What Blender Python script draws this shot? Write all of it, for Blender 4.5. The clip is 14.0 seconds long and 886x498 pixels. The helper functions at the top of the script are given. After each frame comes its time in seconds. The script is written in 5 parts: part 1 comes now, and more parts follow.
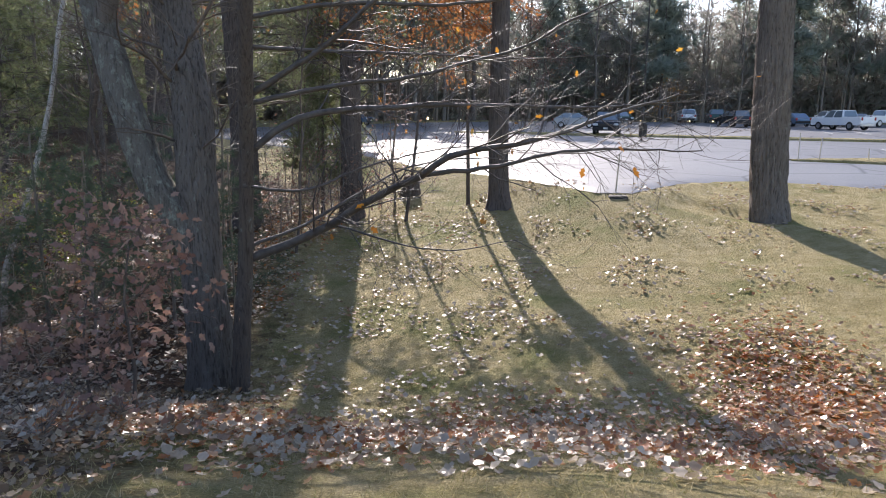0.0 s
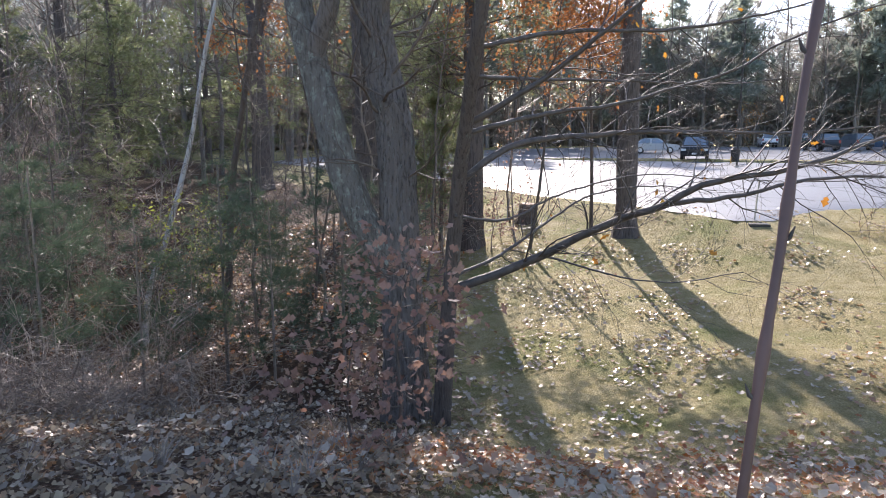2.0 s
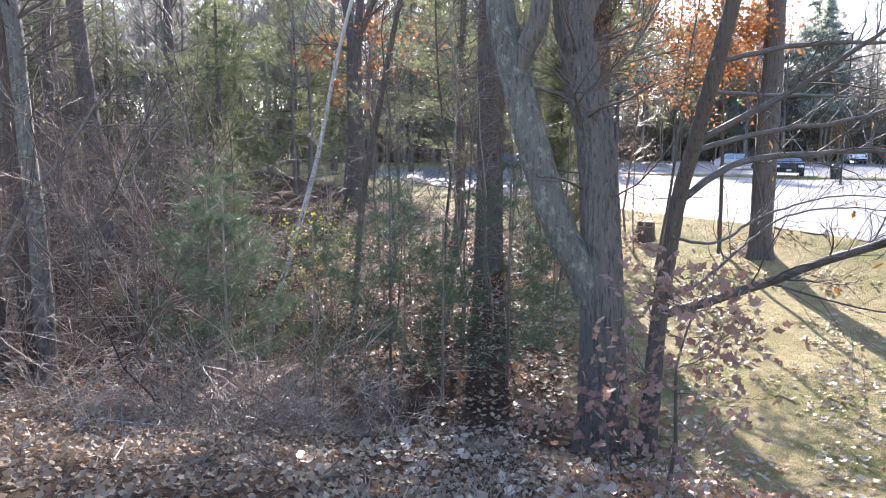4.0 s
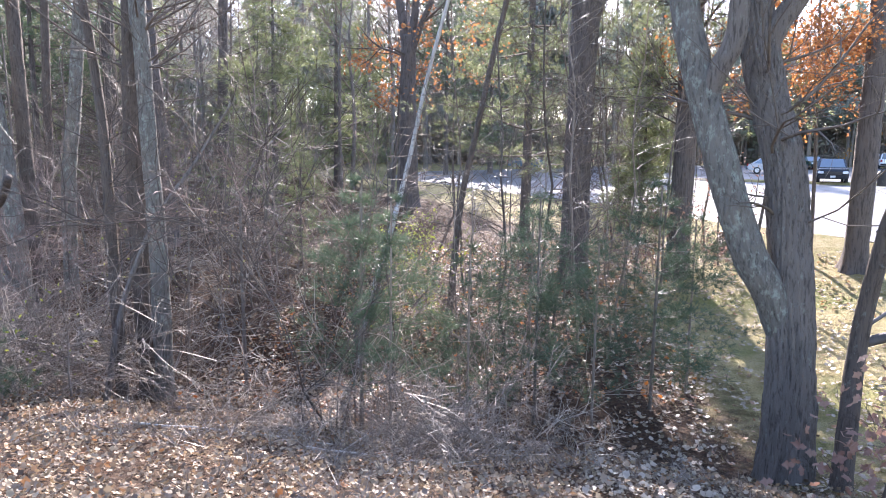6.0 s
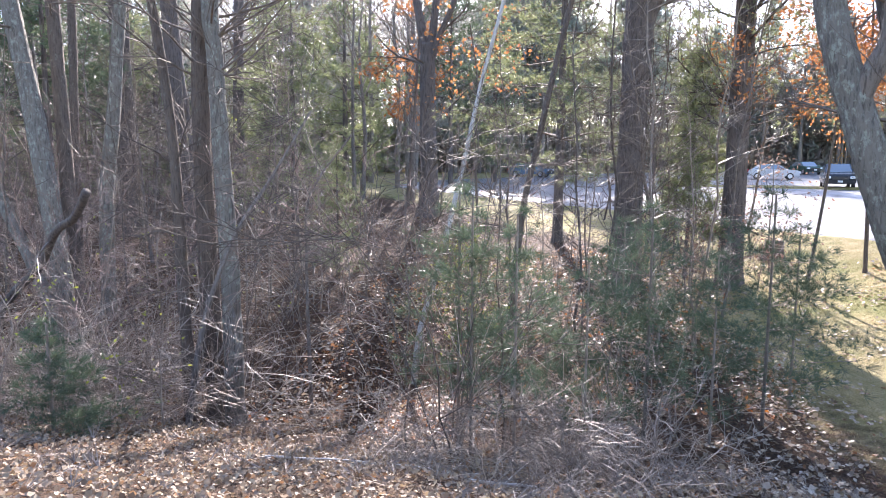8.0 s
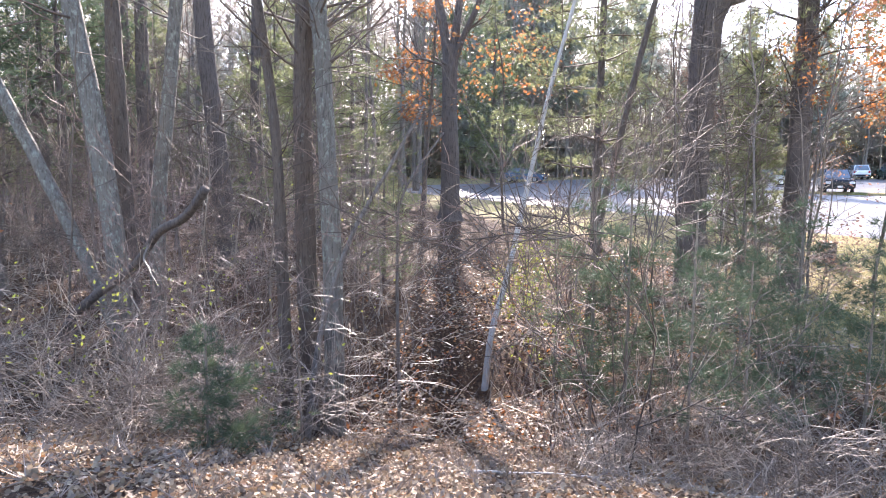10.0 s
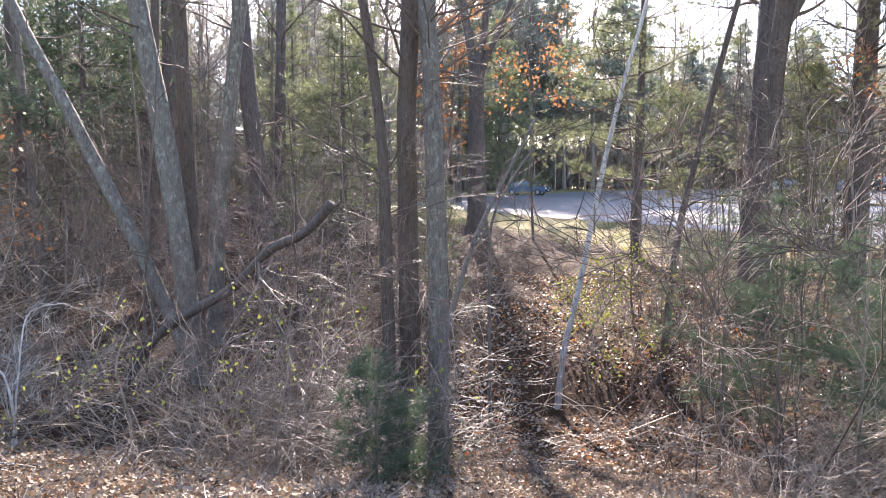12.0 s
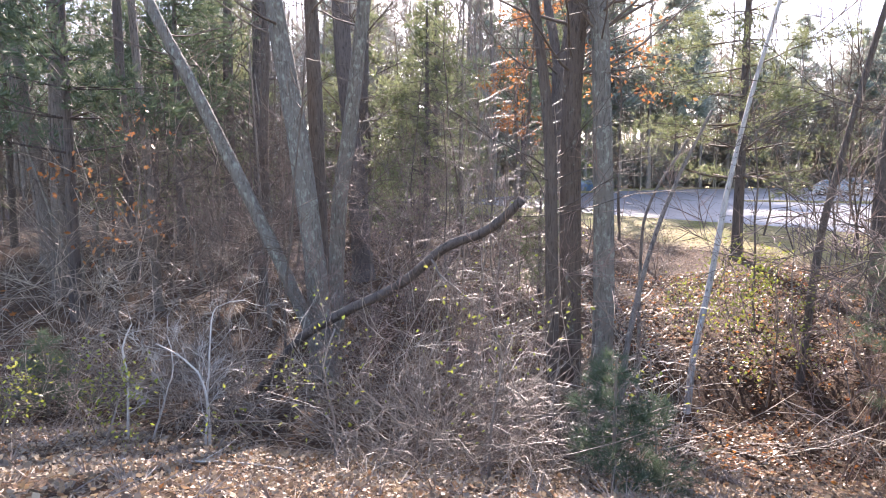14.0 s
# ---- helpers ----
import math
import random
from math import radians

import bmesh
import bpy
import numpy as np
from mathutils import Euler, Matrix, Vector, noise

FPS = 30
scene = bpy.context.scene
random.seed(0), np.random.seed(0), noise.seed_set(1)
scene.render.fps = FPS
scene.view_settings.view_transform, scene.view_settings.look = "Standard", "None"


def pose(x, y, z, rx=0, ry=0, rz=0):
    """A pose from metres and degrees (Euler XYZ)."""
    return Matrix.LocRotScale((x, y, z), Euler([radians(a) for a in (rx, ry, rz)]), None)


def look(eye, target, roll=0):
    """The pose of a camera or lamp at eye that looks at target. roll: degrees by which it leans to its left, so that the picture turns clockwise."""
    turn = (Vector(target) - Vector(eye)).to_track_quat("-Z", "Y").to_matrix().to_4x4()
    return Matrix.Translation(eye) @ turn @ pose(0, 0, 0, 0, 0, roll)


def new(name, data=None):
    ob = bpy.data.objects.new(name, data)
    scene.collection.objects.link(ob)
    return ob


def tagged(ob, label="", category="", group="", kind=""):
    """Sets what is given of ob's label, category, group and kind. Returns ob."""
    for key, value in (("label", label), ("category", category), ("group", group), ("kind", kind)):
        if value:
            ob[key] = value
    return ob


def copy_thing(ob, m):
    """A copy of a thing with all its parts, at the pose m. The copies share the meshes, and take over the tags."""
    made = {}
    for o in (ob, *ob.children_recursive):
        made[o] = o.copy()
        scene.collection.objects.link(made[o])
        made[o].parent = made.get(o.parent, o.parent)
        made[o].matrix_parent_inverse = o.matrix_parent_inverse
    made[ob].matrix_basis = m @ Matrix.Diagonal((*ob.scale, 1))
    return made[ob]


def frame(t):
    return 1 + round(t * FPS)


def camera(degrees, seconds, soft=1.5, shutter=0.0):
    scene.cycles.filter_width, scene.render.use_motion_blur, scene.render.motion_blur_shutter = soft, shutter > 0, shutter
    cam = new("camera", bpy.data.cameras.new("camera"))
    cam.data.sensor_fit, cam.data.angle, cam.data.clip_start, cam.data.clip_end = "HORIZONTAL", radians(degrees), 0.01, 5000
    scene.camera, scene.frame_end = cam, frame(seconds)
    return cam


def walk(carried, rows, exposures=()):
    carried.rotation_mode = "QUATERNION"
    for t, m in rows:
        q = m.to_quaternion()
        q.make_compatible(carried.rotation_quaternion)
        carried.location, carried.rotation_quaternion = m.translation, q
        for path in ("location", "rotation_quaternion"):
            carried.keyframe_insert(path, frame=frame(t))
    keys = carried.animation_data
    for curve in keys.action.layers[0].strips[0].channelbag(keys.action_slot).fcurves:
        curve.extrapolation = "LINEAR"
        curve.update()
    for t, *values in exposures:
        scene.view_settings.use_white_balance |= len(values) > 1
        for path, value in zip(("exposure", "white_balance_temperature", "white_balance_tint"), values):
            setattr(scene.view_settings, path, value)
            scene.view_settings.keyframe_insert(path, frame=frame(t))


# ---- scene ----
cam = camera(67.1, 14.0, 1.0)
PATH = [
    (0, (0.561, 0.711, 3.91), (0.437, 2.671, 3.532), 0.5),
    (0.5, (0.105, 0.669, 3.92), (-0.042, 2.636, 3.588), 0.6),
    (1, (-0.411, 0.612, 3.931), (-0.57, 2.583, 3.628), 0.6),
    (1.5, (-0.91, 0.69, 3.924), (-1.149, 2.652, 3.621), 0.0),
    (1.8, (-1.171, 0.708, 3.922), (-1.452, 2.664, 3.614), -0.0),
    (2, (-1.345, 0.713, 3.923), (-1.639, 2.669, 3.622), -0.1),
    (2.5, (-1.804, 0.73, 3.933), (-2.111, 2.685, 3.643), -0.1),
    (3, (-2.275, 0.764, 3.944), (-2.663, 2.706, 3.666), -0.3),
    (3.5, (-2.72, 0.729, 3.937), (-3.168, 2.661, 3.679), 0.1),
    (3.7, (-2.914, 0.717, 3.944), (-3.363, 2.648, 3.683), 0.3),
    (5.8, (-5.193, 0.352, 4.224), (-5.668, 2.276, 3.953), 0.8),
    (6, (-5.394, 0.339, 4.228), (-5.869, 2.264, 3.962), 0.8),
    (6.5, (-5.871, 0.321, 4.234), (-6.326, 2.253, 3.985), 0.7),
    (6.9, (-6.256, 0.357, 4.222), (-6.701, 2.291, 3.971), 0.7),
    (7, (-6.348, 0.368, 4.225), (-6.789, 2.303, 3.973), 0.3),
    (7.5, (-6.792, 0.405, 4.264), (-7.237, 2.338, 4.009), 0.0),
    (7.7, (-6.987, 0.389, 4.257), (-7.426, 2.324, 4.009), 0.1),
    (9.8, (-9.614, 0.331, 4.076), (-9.961, 2.288, 3.851), 0.3),
    (10, (-9.856, 0.352, 4.075), (-10.194, 2.31, 3.854), 0.4),
    (10.5, (-10.42, 0.416, 4.075), (-10.749, 2.377, 3.859), 0.5),
    (11, (-10.961, 0.398, 4.077), (-11.255, 2.366, 3.878), 0.4),
    (11.5, (-11.519, 0.435, 4.08), (-11.802, 2.406, 3.891), 0.2),
    (12, (-12.009, 0.415, 4.071), (-12.296, 2.386, 3.889), 0.1),
    (12.5, (-12.533, 0.377, 4.069), (-12.812, 2.35, 3.898), -0.1),
    (13, (-13.058, 0.437, 4.061), (-13.352, 2.407, 3.885), -0.1),
    (13.5, (-13.549, 0.399, 4.05), (-13.895, 2.361, 3.873), 0.0),
    (13.6, (-13.65, 0.392, 4.049), (-14.003, 2.352, 3.868), 0.4),
    (14, (-14.074, 0.368, 4.023), (-14.47, 2.319, 3.838), 0.1),
]
walk(cam, [(t, look(eye, aim, roll)) for t, eye, aim, roll in PATH], exposures=[(0.0, 0.78, 6480, 19), (2.0, 1.18, 6430, 20), (4.0, 1.82, 6350, 21), (6.0, 2.12, 6300, 23), (8.0, 2.1, 6350, 23), (10.0, 2.22, 6600, 24), (11.0, 2.16, 6650, 24), (12.5, 1.92, 6800, 23), (14.0, 2.05, 6800, 26)])

# ---- light: low late-autumn sun ahead of the camera, clear sky ----
SUN_AZ, SUN_EL = radians(-9.3), radians(29.0)
to_sun = Vector((math.sin(SUN_AZ) * math.cos(SUN_EL), math.cos(SUN_AZ) * math.cos(SUN_EL), math.sin(SUN_EL)))
sun_data = bpy.data.lights.new("sun", "SUN")
sun_data.energy, sun_data.angle, sun_data.color = 4.9, radians(0.55), (1.0, 0.94, 0.85)
sun = new("sun", sun_data)
sun.matrix_world = look(to_sun * 80, (0, 0, 0))
world = bpy.data.worlds.new("sky")
scene.world = world
world.use_nodes = True
wn = world.node_tree.nodes
sky = wn.new("ShaderNodeTexSky")
sky.sky_type, sky.sun_disc = "NISHITA", False
sky.sun_elevation, sky.sun_rotation = SUN_EL, SUN_AZ
sky.air_density, sky.dust_density, sky.ozone_density = 1.0, 0.6, 1.5
world.node_tree.links.new(sky.outputs[0], wn["Background"].inputs[0])
wn["Background"].inputs[1].default_value = 0.15


# ---- materials ----
def nodes_of(name):
    m = bpy.data.materials.new(name)
    m.use_nodes = True
    nt = m.node_tree
    return m, nt, nt.nodes, nt.links, nt.nodes["Principled BSDF"]


def ramp(nt, fac, colours, gain=1.0):
    if gain != 1.0:
        fac = maths(nt, "ADD", maths(nt, "MULTIPLY", maths(nt, "SUBTRACT", fac, 0.5), gain), 0.5, True)
    r = nt.nodes.new("ShaderNodeValToRGB")
    cr = r.color_ramp
    while len(cr.elements) < len(colours):
        cr.elements.new(0.5)
    for i, c in enumerate(colours):
        cr.elements[i].position = i / (len(colours) - 1)
        cr.elements[i].color = (*c, 1)
    nt.links.new(fac, r.inputs[0])
    return r.outputs[0]


def noise_tex(nt, vec, scale, detail=4.0, rough=0.6):
    n = nt.nodes.new("ShaderNodeTexNoise")
    n.inputs["Scale"].default_value = scale
    n.inputs["Detail"].default_value = detail
    n.inputs["Roughness"].default_value = rough
    if vec is not None:
        nt.links.new(vec, n.inputs["Vector"])
    return n.outputs[0]


def stretched(nt, sx, sy, sz):
    tc = nt.nodes.new("ShaderNodeTexCoord")
    mp = nt.nodes.new("ShaderNodeMapping")
    mp.inputs["Scale"].default_value = (sx, sy, sz)
    nt.links.new(tc.outputs["Object"], mp.inputs[0])
    return mp.outputs[0]


def mixed(nt, fac, a, b, mode="MIX"):
    m = nt.nodes.new("ShaderNodeMix")
    m.data_type, m.blend_type = "RGBA", mode
    for sock, val in ((m.inputs[0], fac), (m.inputs[6], a), (m.inputs[7], b)):
        if isinstance(val, (int, float)):
            sock.default_value = val
        elif isinstance(val, tuple):
            sock.default_value = (*val, 1)
        else:
            nt.links.new(val, sock)
    return m.outputs[2]


def maths(nt, op, a, b=None, clamp=False):
    m = nt.nodes.new("ShaderNodeMath")
    m.operation, m.use_clamp = op, clamp
    for i, v in enumerate((a, b)):
        if v is None:
            continue
        if isinstance(v, (int, float)):
            m.inputs[i].default_value = v
        else:
            nt.links.new(v, m.inputs[i])
    return m.outputs[0]


def bumped(nt, bsdf, height, strength, distance):
    b = nt.nodes.new("ShaderNodeBump")
    b.inputs["Strength"].default_value, b.inputs["Distance"].default_value = strength, distance
    nt.links.new(height, b.inputs["Height"])
    nt.links.new(b.outputs[0], bsdf.inputs["Normal"])


def bark(name, dark, light, patch=None, amount=0.0, furrow=16.0, rough=0.85):
    """Furrowed bark, with lichen patches where patch is given."""
    m, nt, nd, ln, bs = nodes_of(name)
    v = stretched(nt, 1, 1, 0.13)
    f = noise_tex(nt, v, furrow * 2.0, 6, 0.7)
    col = ramp(nt, f, [tuple(c * 0.5 for c in dark), dark, light, light, tuple(c * 1.25 for c in light)], 2.2)
    broad = noise_tex(nt, stretched(nt, 1, 1, 0.7), 2.3, 3)
    col = mixed(nt, 0.3, col, ramp(nt, broad, [dark, light], 2.0))
    if patch:
        spot = noise_tex(nt, stretched(nt, 1, 1, 0.6), 11.0, 7, 0.75)
        mask = maths(nt, "MULTIPLY", maths(nt, "SUBTRACT", spot, 0.60 - amount * 0.2), 9.0, True)
        col = mixed(nt, mask, col, patch)
    ln.new(col, bs.inputs["Base Color"])
    bs.inputs["Roughness"].default_value = rough
    bumped(nt, bs, f, 1.0, 0.06)
    return m


def leafy(name, colours, translucent=0.4, rough=0.5, spec=0.5):
    """Thin leaves: each piece takes a colour of its own and lets light through."""
    m, nt, nd, ln, bs = nodes_of(name)
    g = nd.new("ShaderNodeNewGeometry")
    col = ramp(nt, g.outputs["Random Per Island"], colours)
    speck = noise_tex(nt, stretched(nt, 1, 1, 1), 38, 3)
    col = mixed(nt, 0.35, col, ramp(nt, speck, [(0.35, 0.3, 0.25), (1, 1, 1)], 1.8), "MULTIPLY")
    ln.new(col, bs.inputs["Base Color"])
    bs.inputs["Roughness"].default_value = rough
    bs.inputs["Specular IOR Level"].default_value = spec
    tr = nd.new("ShaderNodeBsdfTranslucent")
    ln.new(col, tr.inputs[0])
    mx = nd.new("ShaderNodeMixShader")
    mx.inputs[0].default_value = translucent
    ln.new(bs.outputs[0], mx.inputs[1])
    ln.new(tr.outputs[0], mx.inputs[2])
    ln.new(mx.outputs[0], nd["Material Output"].inputs[0])
    return m


def plain(name, colour, rough, metal=0.0, vary=0.15, scale=3.0, bump=0.0, spec=0.5, random_tint=False):
    m, nt, nd, ln, bs = nodes_of(name)
    v = stretched(nt, 1, 1, 1)
    a = noise_tex(nt, v, scale, 5)
    lo, hi = tuple(c * (1 - vary) for c in colour), tuple(min(1, c * (1 + vary)) for c in colour)
    col = ramp(nt, a, [lo, hi], 2.2)
    if random_tint:
        oi = nd.new("ShaderNodeObjectInfo")
        col = mixed(nt, 1.0, col, ramp(nt, oi.outputs["Random"], [(0.65, 0.65, 0.65), (1.15, 1.1, 1.05)]), "MULTIPLY")
    ln.new(col, bs.inputs["Base Color"])
    bs.inputs["Roughness"].default_value, bs.inputs["Metallic"].default_value = rough, metal
    bs.inputs["Specular IOR Level"].default_value = spec
    if bump:
        bumped(nt, bs, noise_tex(nt, v, scale * 9, 4), bump, 0.01)
    return m


def ground_material():
    """Dry mown lawn giving way to brown woodland litter, with bare and mossy patches."""
    m, nt, nd, ln, bs = nodes_of("ground")
    v = stretched(nt, 1, 1, 1)
    sep = nd.new("ShaderNodeSeparateXYZ")
    ln.new(v, sep.inputs[0])
    fine = noise_tex(nt, v, 42, 6, 0.75)
    mid = noise_tex(nt, v, 3.1, 5, 0.65)
    wide = noise_tex(nt, v, 0.55, 4)
    grass = ramp(nt, mid, [(0.28, 0.235, 0.09), (0.43, 0.355, 0.16), (0.53, 0.435, 0.225), (0.62, 0.515, 0.30)], 2.0)
    grass = mixed(nt, maths(nt, "MULTIPLY", maths(nt, "SUBTRACT", wide, 0.5), 6.0, True), grass, (0.27, 0.27, 0.085))
    grass = mixed(nt, 0.9, grass, ramp(nt, fine, [(0.25, 0.25, 0.22), (0.75, 0.75, 0.72), (1.35, 1.35, 1.25)], 2.0), "MULTIPLY")
    litter = ramp(nt, fine, [(0.05, 0.028, 0.015), (0.15, 0.08, 0.04), (0.29, 0.165, 0.09), (0.40, 0.27, 0.17)], 2.0)
    cells = nd.new("ShaderNodeTexVoronoi")
    cells.inputs["Scale"].default_value = 17.0
    warp = nd.new("ShaderNodeVectorMath")
    warp.operation = "MULTIPLY_ADD"
    wob = nd.new("ShaderNodeTexNoise")
    wob.inputs["Scale"].default_value = 9.0
    ln.new(v, wob.inputs["Vector"])
    ln.new(wob.outputs["Color"], warp.inputs[0])
    warp.inputs[1].default_value = (0.16, 0.16, 0.16)
    ln.new(v, warp.inputs[2])
    ln.new(warp.outputs[0], cells.inputs["Vector"])
    pick = nd.new("ShaderNodeSeparateColor")
    ln.new(cells.outputs["Color"], pick.inputs[0])
    old_leaf = ramp(nt, pick.outputs[0], [(0.07, 0.045, 0.03), (0.20, 0.125, 0.07), (0.13, 0.075, 0.04), (0.30, 0.21, 0.125), (0.16, 0.11, 0.075), (0.24, 0.11, 0.045)])
    old_leaf = mixed(nt, maths(nt, "MULTIPLY", maths(nt, "SUBTRACT", cells.outputs["Distance"], 0.35), 2.2, True), old_leaf, (0.03, 0.02, 0.014))
    litter = mixed(nt, 0.75, litter, old_leaf)
    litter = mixed(nt, 1.0, litter, (0.68, 0.66, 0.66), "MULTIPLY")
    litter = mixed(nt, 0.6, litter, ramp(nt, mid, [(0.45, 0.42, 0.4), (1.1, 1.0, 0.95)], 1.8), "MULTIPLY")
    # the wood's edge runs back from the track at a slant
    edge = maths(nt, "ADD", sep.outputs[0], maths(nt, "MULTIPLY", sep.outputs[1], 0.22))
    edge = maths(nt, "ADD", edge, maths(nt, "MULTIPLY", maths(nt, "SUBTRACT", mid, 0.5), 3.0))
    lawn = maths(nt, "MULTIPLY", maths(nt, "ADD", edge, 1.5), 0.7, True)
    # grass verge along the car park
    verge = maths(nt, "ADD", maths(nt, "MULTIPLY", sep.outputs[0], 0.77), maths(nt, "MULTIPLY", sep.outputs[1], 0.64))
    verge = maths(nt, "ADD", verge, maths(nt, "MULTIPLY", maths(nt, "SUBTRACT", mid, 0.5), 2.5))
    verge = maths(nt, "MULTIPLY", maths(nt, "SUBTRACT", verge, 10.3), 0.8, True)
    mask = maths(nt, "MAXIMUM", lawn, verge)
    ln.new(mixed(nt, mask, litter, grass), bs.inputs["Base Color"])
    bs.inputs["Roughness"].default_value = 0.9
    bs.inputs["Specular IOR Level"].default_value = 0.25
    bumped(nt, bs, maths(nt, "ADD", fine, maths(nt, "MULTIPLY", pick.outputs[1], 0.7)), 1.0, 0.06)
    return m


def asphalt_material():
    m, nt, nd, ln, bs = nodes_of("asphalt")
    v = stretched(nt, 1, 1, 1)
    fine, mid, wide = noise_tex(nt, v, 90, 4), noise_tex(nt, v, 1.4, 5), noise_tex(nt, v, 0.12, 4)
    col = ramp(nt, wide, [(0.13, 0.13, 0.135), (0.21, 0.21, 0.21)], 2.0)
    col = mixed(nt, 0.5, col, ramp(nt, mid, [(0.6, 0.6, 0.6), (1.1, 1.1, 1.1)], 2.0), "MULTIPLY")
    vor = nd.new("ShaderNodeTexVoronoi")
    vor.feature = "DISTANCE_TO_EDGE"
    vor.inputs["Scale"].default_value = 0.22
    ln.new(v, vor.inputs["Vector"])
    crack = maths(nt, "MULTIPLY", vor.outputs["Distance"], 40.0, True)
    col = mixed(nt, crack, (0.05, 0.05, 0.05), col)
    ln.new(col, bs.inputs["Base Color"])
    ln.new(ramp(nt, mid, [(0.42, 0.42, 0.42), (0.58, 0.58, 0.58)]), bs.inputs["Roughness"])
    bumped(nt, bs, fine, 0.35, 0.01)
    return m


GROUND, ASPHALT = ground_material(), asphalt_material()
BARK_GREY = bark("maple_bark", (0.07, 0.056, 0.046), (0.23, 0.195, 0.165), (0.28, 0.29, 0.24), 0.12, 15)
BARK_LICHEN = bark("lichen_bark", (0.085, 0.075, 0.062), (0.21, 0.19, 0.16), (0.32, 0.34, 0.275), 0.4, 13)
BARK_PINE = bark("pine_bark", (0.045, 0.037, 0.033), (0.14, 0.113, 0.098), None, 0, 11)
BARK_BROWN = bark("brown_bark", (0.06, 0.045, 0.036), (0.15, 0.115, 0.09), (0.24, 0.25, 0.21), 0.1, 18)
BARK_BIRCH = bark("birch_bark", (0.30, 0.275, 0.245), (0.52, 0.49, 0.445), (0.06, 0.05, 0.045), 0.15, 5, 0.6)
TWIG = plain("twig_bark", (0.25, 0.205, 0.165), 0.5, 0, 0.45, 6, 0, 0.4, True)
BRANCH = plain("branch_bark", (0.15, 0.124, 0.104), 0.75, 0, 0.4, 7, 0, 0.2, True)
LIMB = plain("limb_bark", (0.085, 0.07, 0.06), 0.6, 0, 0.45, 9, 0.5)
TWIG_PALE = plain("pale_twig_bark", (0.43, 0.365, 0.29), 0.5, 0, 0.45, 6, 0, 0.35, True)
TWIG_RED = plain("reddish_twig_bark", (0.15, 0.085, 0.072), 0.5, 0, 0.3, 6, random_tint=True)
TWIG_MAUVE = plain("mauve_twig_bark", (0.24, 0.175, 0.15), 0.6, 0, 0.45, 6, 0, 0.25, True)
DEADWOOD = plain("dead_wood", (0.52, 0.47, 0.40), 0.6, 0, 0.35, 9, 0.4)
OAK_LEAF = leafy("fallen_oak_leaves", [(0.16, 0.11, 0.07), (0.27, 0.19, 0.12), (0.40, 0.305, 0.19), (0.20, 0.14, 0.09), (0.47, 0.37, 0.235), (0.33, 0.15, 0.06), (0.54, 0.445, 0.30), (0.26, 0.21, 0.165), (0.37, 0.30, 0.215), (0.12, 0.085, 0.06)], 0.25, 0.55, 0.25)
# dry tan leaves, lightened further so the colour carries some of the sun glint
PALE_LEAF = leafy("bleached_oak_leaves", [(0.42, 0.32, 0.20), (0.58, 0.48, 0.35), (0.50, 0.39, 0.25), (0.62, 0.53, 0.40), (0.36, 0.24, 0.13), (0.44, 0.20, 0.07)], 0.3, 0.36, 1.0)
RED_LEAF = leafy("rust_red_leaves", [(0.44, 0.13, 0.03), (0.56, 0.21, 0.045), (0.46, 0.31, 0.17), (0.60, 0.48, 0.33), (0.36, 0.11, 0.03), (0.60, 0.26, 0.06), (0.56, 0.44, 0.28), (0.22, 0.09, 0.04)], 0.4, 0.33, 0.9)
ORANGE_LEAF = leafy("orange_oak_leaves", [(0.42, 0.16, 0.055), (0.50, 0.23, 0.08), (0.34, 0.12, 0.045), (0.52, 0.29, 0.12)], 0.5)
GOLD_LEAF = leafy("golden_leaves", [(0.62, 0.30, 0.04), (0.55, 0.22, 0.04), (0.68, 0.38, 0.06)], 0.55)
DUSTY_LEAF = leafy("dry_brown_leaves", [(0.34, 0.20, 0.155), (0.42, 0.27, 0.20), (0.29, 0.165, 0.13), (0.36, 0.21, 0.15)], 0.42)
LIME_LEAF = leafy("yellow_green_leaves", [(0.30, 0.34, 0.06), (0.40, 0.41, 0.09), (0.24, 0.32, 0.05)], 0.5)
NEEDLE = leafy("pine_needles", [(0.08, 0.12, 0.07), (0.11, 0.155, 0.09), (0.15, 0.195, 0.11)], 0.42, 0.45)
NEEDLE_LIGHT = leafy("light_pine_needles", [(0.18, 0.22, 0.105), (0.26, 0.29, 0.145), (0.34, 0.36, 0.20)], 0.6, 0.4)
# distance haze put into the far needles: paled base colour, raised translucency
NEEDLE_FAR_HAZED = leafy("far_pine_needles", [(0.33, 0.38, 0.32), (0.41, 0.46, 0.38), (0.48, 0.51, 0.42)], 0.72, 0.5)
GRASS = leafy("dry_grass_blades", [(0.35, 0.30, 0.12), (0.50, 0.41, 0.20), (0.62, 0.52, 0.30), (0.28, 0.29, 0.09)], 0.4, 0.5)


